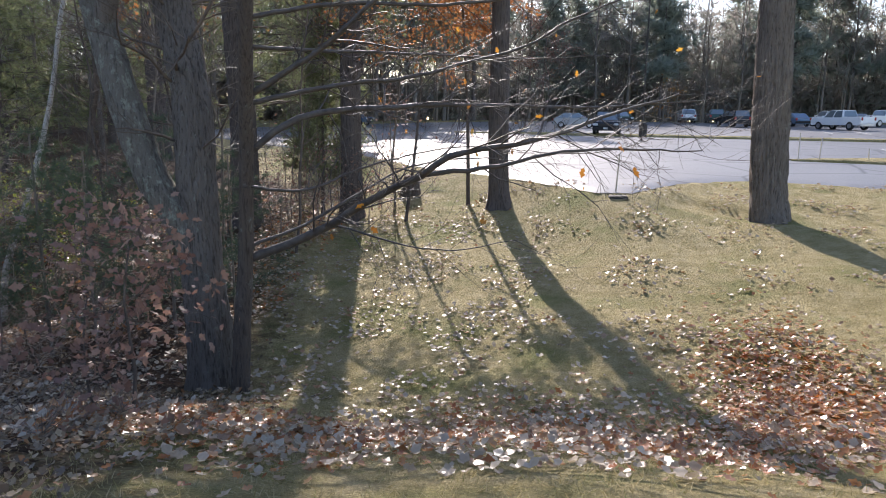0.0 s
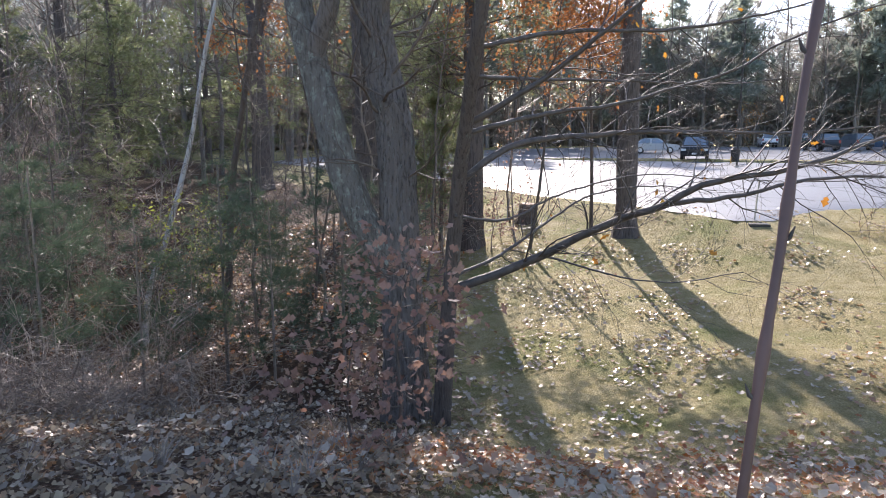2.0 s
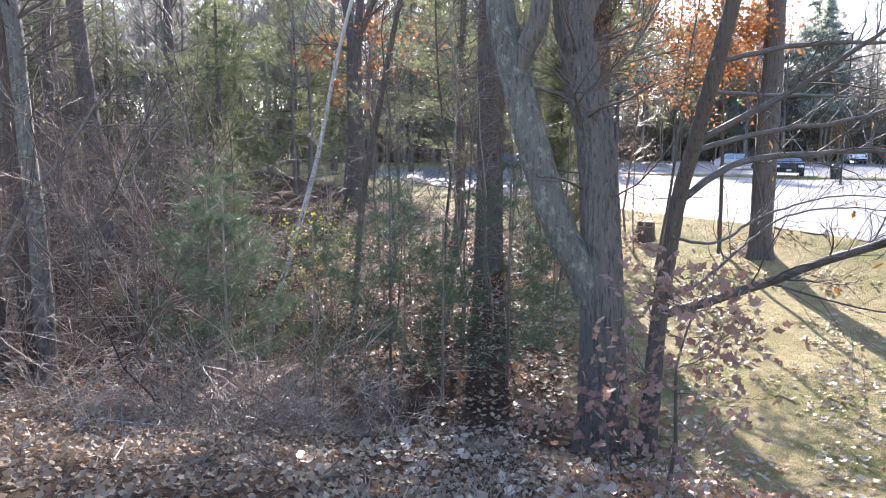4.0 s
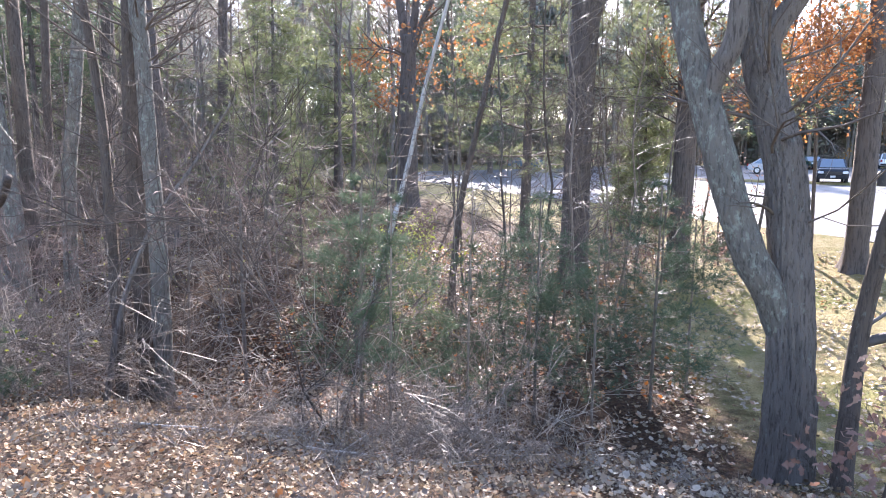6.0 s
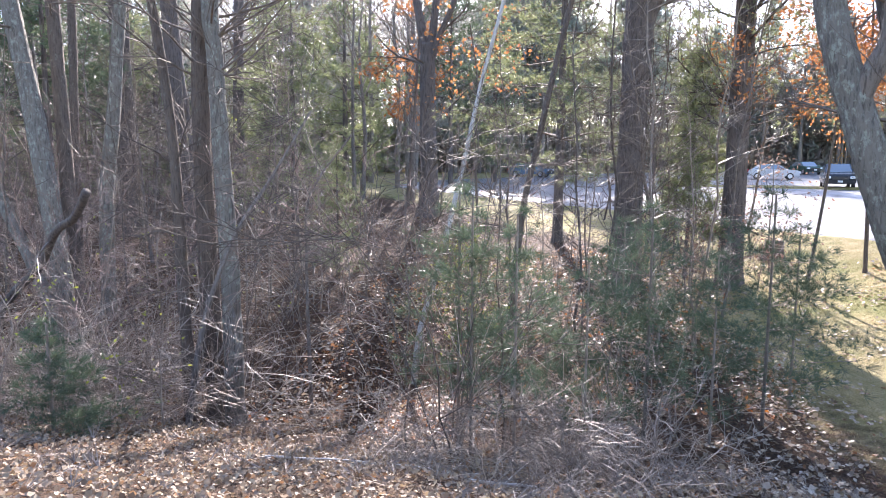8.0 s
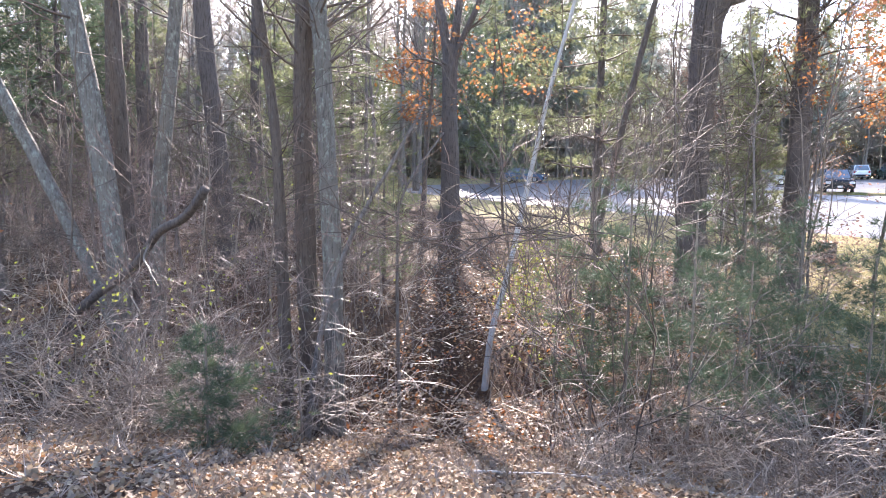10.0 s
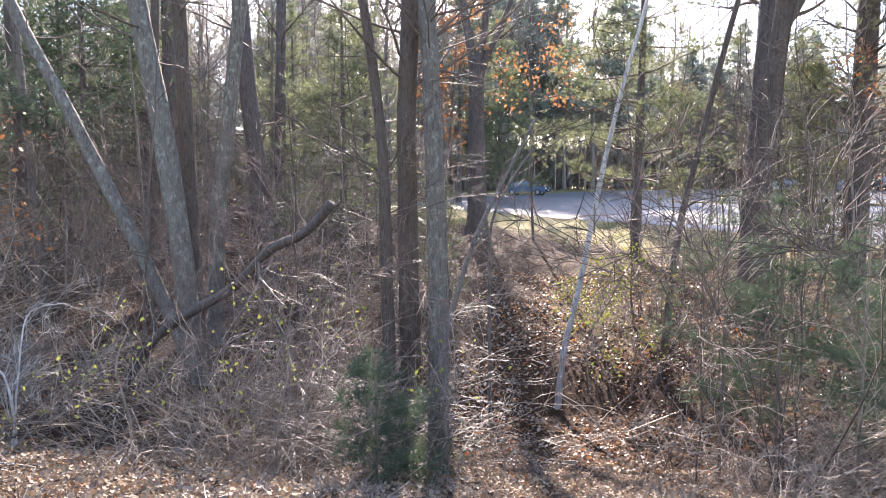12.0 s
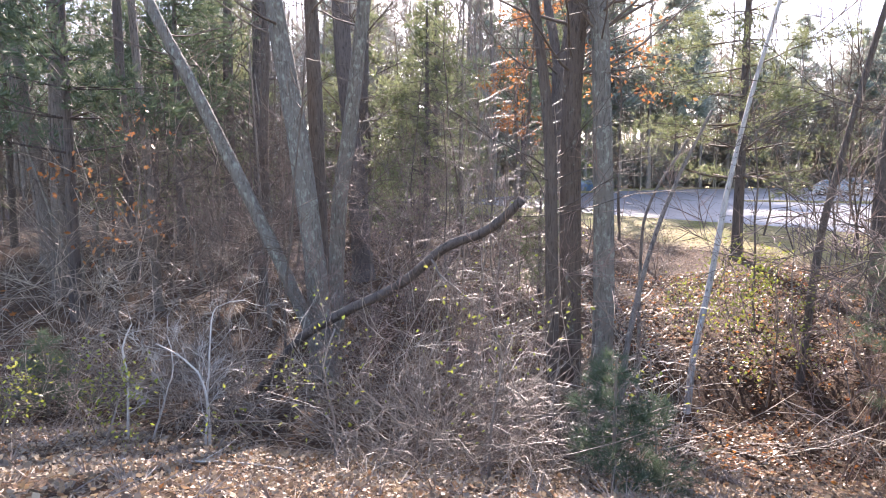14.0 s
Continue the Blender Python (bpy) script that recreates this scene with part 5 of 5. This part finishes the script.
car("sedan", "grey", 41.8, 80.5, 190, "grey saloon car in the far row")


def island(xa, ya, xb, yb, width, label):
    n = 40
    g = Geo()
    rs2 = np.random.RandomState(int(abs(xa * 7 + ya)))
    d = unit(np.array([xb - xa, yb - ya, 0.0]))
    s = np.array([-d[1], d[0], 0.0])
    v = []
    for k in range(n + 1):
        c = np.array([xa, ya, 0]) + np.array([xb - xa, yb - ya, 0]) * k / n
        end = min(1.0, 4.0 * min(k, n - k) / n + 0.15)
        for o, hgt in ((-0.5, 0.02), (-0.46, 0.14), (-0.2, 0.2), (0.2, 0.2), (0.46, 0.14), (0.5, 0.02)):
            q = c + s * o * width * end
            v.append((q[0], q[1], float(lot_height(q[1])) + hgt * (0.5 + 0.5 * end) + rs2.normal(0, 0.012)))
    f = []
    for k in range(n):
        for m in range(5):
            a = k * 6 + m
            f += [(a, a + 6, a + 1), (a + 1, a + 6, a + 7)]
    g.add(v, f)
    tagged(part("planting_island", g, GROUND, None), label, "grass strip", kind="structure")


island(13.2, 29.6, 30.0, 27.0, 2.4, "raised strip of dry grass and mulch between parking rows")
island(-2.0, 54.5, 34.0, 44.0, 1.6, "long low strip of dry grass across the car park")

# worn parking lines
for k in range(9):
    x, y = 21.0 + k * 2.8, 36.0 - k * 0.5
    line = part("parking_line", box_bm(-0.06, 0.06, -2.5, 2.5, 0, 0.005), WHITE_PAINT, None)
    line.matrix_world = pose(x, y, float(lot_height(y)) + 0.034, 1.375, 0, -16)
    tagged(line, "worn white parking line on the asphalt", "road marking", "parking lines")
for k in range(8):
    x, y = 30.0 + k * 2.8, 61.5 - k * 0.5
    line = part("parking_line", box_bm(-0.06, 0.06, -2.5, 2.5, 0, 0.005), WHITE_PAINT, None)
    line.matrix_world = pose(x, y, float(lot_height(y)) + 0.034, 1.375, 0, -16)
    tagged(line, "worn white parking line on the asphalt", "road marking", "parking lines")

# lamp post on the far side of the first bay
lp = thing("street_lamp", (10.1, 43.3, float(lot_height(43.3))), "tall dark metal lamp post standing in the car park", "street lamp")
bm = bmesh.new()
bmesh.ops.create_cone(bm, cap_ends=True, segments=12, radius1=0.06, radius2=0.04, depth=8.5, matrix=pose(0, 0, 4.25))
part("pole", bm, IRON, lp)
part("base", box_bm(-0.13, 0.13, -0.13, 0.13, -0.05, 0.12, 0.02), CONCRETE, lp, "concrete footing")
part("arm", box_bm(-0.35, 0.05, -0.03, 0.03, 8.38, 8.44, 0.01), IRON, lp)
part("lamp_head", box_bm(-0.75, -0.25, -0.16, 0.16, 8.36, 8.5, 0.04), IRON, lp)
# litter barrel
t = thing("trash_barrel", (11.2, 47.9, float(lot_height(47.9)) + 0.15), "dark litter barrel with a domed lid on the grass strip", "bin")
bm = bmesh.new()
bmesh.ops.create_cone(bm, cap_ends=True, segments=24, radius1=0.26, radius2=0.29, depth=0.78, matrix=pose(0, 0, 0.39))
bmesh.ops.bevel(bm, geom=bm.edges[:], offset=0.02, segments=1, affect="EDGES")
part("drum", bm, IRON, t)
bm = bmesh.new()
bmesh.ops.create_cone(bm, cap_ends=True, segments=24, radius1=0.3, radius2=0.15, depth=0.16, matrix=pose(0, 0, 0.86))
part("lid", bm, IRON, t)

# kerb inlet at the corner of the lawn
t = thing("storm_drain", (4.0, 18.35, land1(4.0, 18.35)), "concrete storm drain mouth at the asphalt's edge", "drain")
# slab and opening are solid boxes, the hole's darkness put into their colour
part("slab", box_bm(-0.25, 0.25, -0.12, 0.12, -0.1, 0.03, 0.02), IRON, t, "dark weathered slab")
part("opening", box_bm(-0.24, 0.24, -0.18, -0.12, -0.1, 0.02, 0.01), IRON, t)
for k in range(5):
    part("grate_bar", box_bm(-0.24 + k * 0.11, -0.2 + k * 0.11, 0.15, 0.4, 0.0, 0.05), IRON, t)

# snow stakes
for x, y, h, tilt in ((4.02, 18.75, 1.0, 3), (13.4, 29.4, 1.2, 0), (14.2, 29.3, 1.0, 2), (16.0, 29.0, 0.6, -2), (15.3, 46.7, 1.0, 1)):
    st = thing("marker_stake", (x, y, max(land1(x, y), float(lot_height(y)))), "thin wooden snow stake at the pavement's edge", "stake", "marker stakes")
    part("rod", box_bm(-0.018, 0.018, -0.018, 0.018, -0.1, h, 0.004), DEADWOOD, st)
    st.rotation_euler = (radians(tilt), radians(tilt * 0.7), 0)

# cut stump
sb = stand(-1.86, 22.2, 0.05)
t = thing("tree_stump", sb, "weathered tree stump with a ragged cut top", "stump")
part("stump", trunk_geo([(0, 0, 0), (0.02, 0, 0.3), (0.03, 0, 0.62)], 0.27, 0.25, np.random.RandomState(5), 0.4, 0.08, 22, 0.06), BARK_BROWN, t)
bm = bmesh.new()
bmesh.ops.create_cone(bm, cap_ends=True, segments=22, radius1=0.235, radius2=0.22, depth=0.04, matrix=pose(0.03, 0, 0.635, 4, 3, 0))
part("cut_face", bm, STUMP_WOOD, t, "pale cut wood")

# ---- treeline beyond the car park ----
def bare_geo(h, r, rng, level=3, kids=3):
    g = Geo()
    pts = [np.zeros(3)]
    for k in range(1, 8):
        pts.append(np.array([rng.normal(0, 0.12), rng.normal(0, 0.12), h * k / 7]))
    stem = Geo()
    stem.tube(pts, np.linspace(r, 0.03, 8), 7)
    for _ in range(8):
        u = rng.uniform(0.3, 0.97)
        a = rng.uniform(0, 6.283)
        grow(g, np.array([0, 0, h * u]), np.array([math.cos(a), math.sin(a), rng.uniform(0.5, 1.3)]), h * 0.34 * (1.15 - u) + 0.8, r * 0.3, level - 1, rng, kids, 0.75, 0.06, 0.12, None, 0.55, 0.013)
    return stem, g


def far_trees():
    rng = np.random.RandomState(200)
    pines, bares = [], []
    for k in range(4):
        t = conifer("pine_tree", "tall pine in the belt beyond the car park", (0, 0, 0), (18.5 + k * 1.3, 4.0 + k, 4.4, 14, 5, 22, 1.1, CLUMP, 0.05, 0.24), NEEDLE_FAR_HAZED, BARK_PINE, 201 + k, "pine tree", "far treeline")
        pines.append(t)
    for k in range(4):
        t = thing("bare_tree", (0, 0, 0), "leafless grey tree in the belt beyond the car park", "tree", "far treeline")
        stem_g, crown_g = bare_geo(15.5 + k * 1.2, 0.18, np.random.RandomState(211 + k))
        part("trunk", stem_g, BARK_GREY, t)
        part("crown", crown_g, TWIG, t)
        bares.append(t)
    first = set()
    place = []
    for k in range(120):
        u = k / 119
        x = -62 + 150 * u + rng.normal(0, 1.0)
        y = float(np.interp(x, [-75, -45, -24, -9, 4, 14, 40, 95], [70, 74, 78, 86, 98, 103, 99, 94])) + 1.5 + (k % 3) * 5.5 + rng.uniform(0, 4)
        place.append((x, y, rng.uniform(0.8, 1.08) , rng.uniform(0, 6.28), rng.rand()))
    for k in range(22):
        place.append((rng.uniform(-48, -16), rng.uniform(27, 56), rng.uniform(0.7, 1.0), rng.uniform(0, 6.28), rng.uniform(0.5, 1.0)))
    for k in range(20):
        place.append((rng.uniform(-75, -20), rng.uniform(44, 72), rng.uniform(0.8, 1.05), rng.uniform(0, 6.28), rng.uniform(0.45, 1.0)))
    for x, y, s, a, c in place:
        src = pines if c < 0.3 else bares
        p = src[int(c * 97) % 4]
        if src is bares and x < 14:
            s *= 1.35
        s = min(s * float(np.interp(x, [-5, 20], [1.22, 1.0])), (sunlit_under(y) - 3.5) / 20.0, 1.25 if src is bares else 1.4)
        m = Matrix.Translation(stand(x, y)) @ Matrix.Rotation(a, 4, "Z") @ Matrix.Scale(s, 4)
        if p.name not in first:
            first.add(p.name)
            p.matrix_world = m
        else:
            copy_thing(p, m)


far_trees()
# undergrowth and packed distant wood behind the first trees
rng = np.random.RandomState(230)
g, h, tw = Geo(), Geo(), Geo()
n = 24000
x = rng.uniform(-100, 115, n)
y = np.interp(x, [-110, -75, -45, -24, -9, 4, 14, 40, 120], [72, 74, 77, 80, 88, 100, 105, 101, 92]) + 4 + rng.uniform(0, 14, n)
tops = np.interp(x, [-5, 20], [21.5, 18.0]) + 3.0 * np.sin(x * 0.29) + 2.0 * np.sin(x * 0.71 + 1) + 1.6 * np.sin(x * 1.9 + 2) * np.sin(x * 0.47)
tops = tops + 1.5 * (x < 0)
z = np.where(rng.rand(n) < 0.48, rng.uniform(0.1, 5.5, n), tops * rng.uniform(0.0, 1.0, n) ** 0.8)
pos = np.stack([x, y, lot_height(y) + z], 1)
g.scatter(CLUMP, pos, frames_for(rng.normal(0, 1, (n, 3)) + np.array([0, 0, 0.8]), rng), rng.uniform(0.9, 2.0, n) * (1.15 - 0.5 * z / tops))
# aerial haze is in these colours: brush and twigs paler than their bark
BRUSH_FAR_HAZED = leafy("far_brush", [(0.38, 0.36, 0.33), (0.46, 0.43, 0.40), (0.36, 0.40, 0.33), (0.48, 0.41, 0.37), (0.42, 0.45, 0.38)], 0.68, 0.6)
tagged(part("far_woods", g, BRUSH_FAR_HAZED, None), "packed grey-brown undergrowth of the distant wood", "woods", kind="stuff")
n = 25000
xt = rng.uniform(-95, 95, n)
yt = np.interp(xt, [-110, -75, -45, -24, -9, 4, 14, 40, 120], [52, 54, 56, 68, 88, 100, 105, 101, 92]) + rng.uniform(0, 26, n)
zt = rng.uniform(0.5, 1.0, n) ** 0.7 * (np.interp(xt, [-10, 15], [22.0, 19.0]) + 3 * np.sin(xt * 0.31) + 2.0 * np.sin(xt * 0.83 + 1)) * rng.uniform(0.3, 1.0, n)
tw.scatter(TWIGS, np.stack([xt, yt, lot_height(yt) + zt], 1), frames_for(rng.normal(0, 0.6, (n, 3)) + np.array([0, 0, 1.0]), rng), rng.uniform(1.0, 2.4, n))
tagged(part("far_twigs", tw, BRUSH_FAR_HAZED, None), "hazy bare twigs of the distant wood", "woods", kind="stuff")
for k in range(600):
    x = rng.uniform(-110, 120)
    y = float(np.interp(x, [-110, -75, -45, -24, -9, 4, 14, 40, 120], [72, 74, 77, 80, 88, 100, 105, 101, 92])) + rng.uniform(1, 30)
    b, hh = float(lot_height(y)) - 0.2, rng.uniform(8, 16)
    h.tube([(x, y, b), (x + rng.normal(0, 0.2), y, b + hh * 0.5), (x + rng.normal(0, 0.5), y, b + hh)], [0.14, 0.1, 0.03], 4)
tagged(part("far_trunks", h, TWIG, None), "many thin trunks of the distant wood", "woods", kind="stuff")

# yellow bush by the far row
leafed_tree("shrub", stand(24.0, 92.0), 4.5, 0.06, 240, "yellowing bush by the far parking row", GOLD_LEAF, 350, 0.22, 0.8, OVAL, TWIG, 16, 1.6)
leafed_tree("oak_tree", stand(8.0, 97.0), 13.0, 0.16, 241, "oak with dull red leaves beyond the car park", DUSTY_LEAF, 1500, 0.32, 4.0, OAK, BARK_PINE, 18, 3.4)

# ---- fallen leaves and grass ----
def strew(name, label, n, spots, material, size, seed, tilt=0.35, shape=OAK):
    """spots: (x, y) arrays."""
    rng = np.random.RandomState(seed)
    x, y = spots(rng, n)
    n = len(x)
    g = Geo()
    pos = np.stack([x, y, land(x, y) + rng.uniform(0.005, 0.05, n)], 1)
    g.scatter(shape, pos, flat_frames(n, rng, tilt), size * rng.uniform(0.6, 1.2, n))
    tagged(part(name, g, material, None), label, "leaves", kind="stuff")


def on_bank(rng, n):
    x = rng.uniform(-25, -1.5, n)
    y = np.where(rng.rand(n) < 0.14, 3.3 - np.abs(rng.normal(0, 1.8, n)), 3.1 + 5.5 * rng.uniform(0, 1, n) ** 1.2)
    keep = x < -1.5 - 0.22 * (y - 4) + rng.normal(0, 0.5, n)
    return x[keep], y[keep]


def in_wood(rng, n):
    x, y = rng.uniform(-25, -1.5, n), 7.5 + 26 * rng.uniform(0, 1, n) ** 1.4
    keep = x < -1.5 - 0.22 * (y - 4) + rng.normal(0, 0.5, n)
    return x[keep], y[keep]


def on_lawn(rng, n):
    x, y = rng.uniform(-5.5, 12, n), rng.uniform(4.4, 21, n)
    clump = np.sin(x * 1.7 + 0.6 * y) * np.sin(y * 1.3 - x) + 0.7 * np.sin(x * 4.1 - y) * np.sin(y * 3.7 + 1.3 * x) + 0.5 * (x < 2.0) + rng.normal(0, 0.3, n)
    return x[clump > 0.45], y[clump > 0.45]


def in_glade(rng, n):
    x, y = rng.uniform(-14, -3.5, n), 11.5 + 13 * rng.uniform(0, 1, n)
    clump = np.sin(x * 1.3 + 0.4 * y) * np.sin(y * 0.9 - x * 0.5) + rng.normal(0, 0.6, n)
    keep = (clump > -0.2) & (y < np.interp(x, EDGE_X, EDGE_Y) - 1.5)
    return x[keep], y[keep]


def in_band(rng, n):
    x = rng.uniform(-3.5, 9, n)
    y = 6.3 + 0.15 * x + rng.normal(0, 0.75, n) + 0.35 * np.sin(x * 1.9)
    a = rng.normal(0, 1, n // 3)
    x2, y2 = 4.2 + 0.15 * a + rng.normal(0, 0.6, n // 3), 8.5 + a * 1.3
    return np.concatenate([x, x2]), np.concatenate([y, y2])


strew("fallen_leaves", "deep drift of brown oak leaves on the bank by the track", 40000, on_bank, OAK_LEAF, 0.063, 301, 0.55, LITTER)
strew("fallen_leaves", "brown oak leaves over the woodland floor", 20000, in_wood, OAK_LEAF, 0.088, 307, 0.6, LITTER)
strew("fallen_leaves", "scattered pale oak leaves on the lawn", 16000, on_lawn, PALE_LEAF, 0.115, 302, 0.22, LITTER)
strew("fallen_leaves", "rust-coloured leaves thick on the slope of the hollow", 7500, in_glade, RED_LEAF, 0.12, 304, 0.6, LITTER)
strew("fallen_leaves", "bleached leaves glinting on the slope of the hollow", 8000, in_glade, PALE_LEAF, 0.12, 306, 0.35, LITTER)
strew("fallen_leaves", "drifts of rust-red oak leaves across the grass", 8200, in_band, RED_LEAF, 0.1, 303, 0.34)
rng = np.random.RandomState(305)
n = 2800
x, y = rng.uniform(-25, -2.5, n), 3.3 + 6.5 * rng.uniform(0, 1, n)
keep = (np.sin(x * 0.9 + 0.5) * np.sin(y * 1.1 + x * 0.3) + rng.normal(0, 0.4, n) > -0.1) & (x < -1.5 - 0.4 * (y - 4))
x, y = x[keep], y[keep]
n = len(x)
a = rng.uniform(0, 6.283, n)
g = Geo()
g.scatter(TWIGS, np.stack([x, y, land(x, y) + 0.03], 1), frames_for(np.stack([np.cos(a), np.sin(a), rng.uniform(0.0, 0.7, n)], 1), rng), rng.uniform(0.1, 0.34, n))
tagged(part("dead_twigs", g, TWIG, None), "broken dry twigs and stems strewn over the leaf litter", "twigs", kind="stuff")
rng = np.random.RandomState(310)
n = 90000
x, y = rng.uniform(-5, 13, n), 3.4 + 18 * rng.uniform(0, 1, n) ** 1.4
keep = (x > -2.2 - 0.22 * (y - 4) + rng.normal(0, 0.4, n)) & (y < np.interp(x, EDGE_X, EDGE_Y) - 0.2)
x, y = x[keep], y[keep]
n = len(x)
blade = (np.array([(-0.05, 0, 0), (0.05, 0, 0), (0, 1, 0.0)]), np.array([(0, 1, 2)]))
g = Geo()
d = np.stack([rng.normal(0, 0.7, n), rng.normal(0, 0.7, n), np.ones(n) * 0.7], 1)
g.scatter(blade, np.stack([x, y, land(x, y) - 0.005], 1), frames_for(d, rng), rng.uniform(0.035, 0.085, n))
tagged(part("grass", g, GRASS, None), "short dry lawn grass, tan and faded green", "grass", kind="stuff")
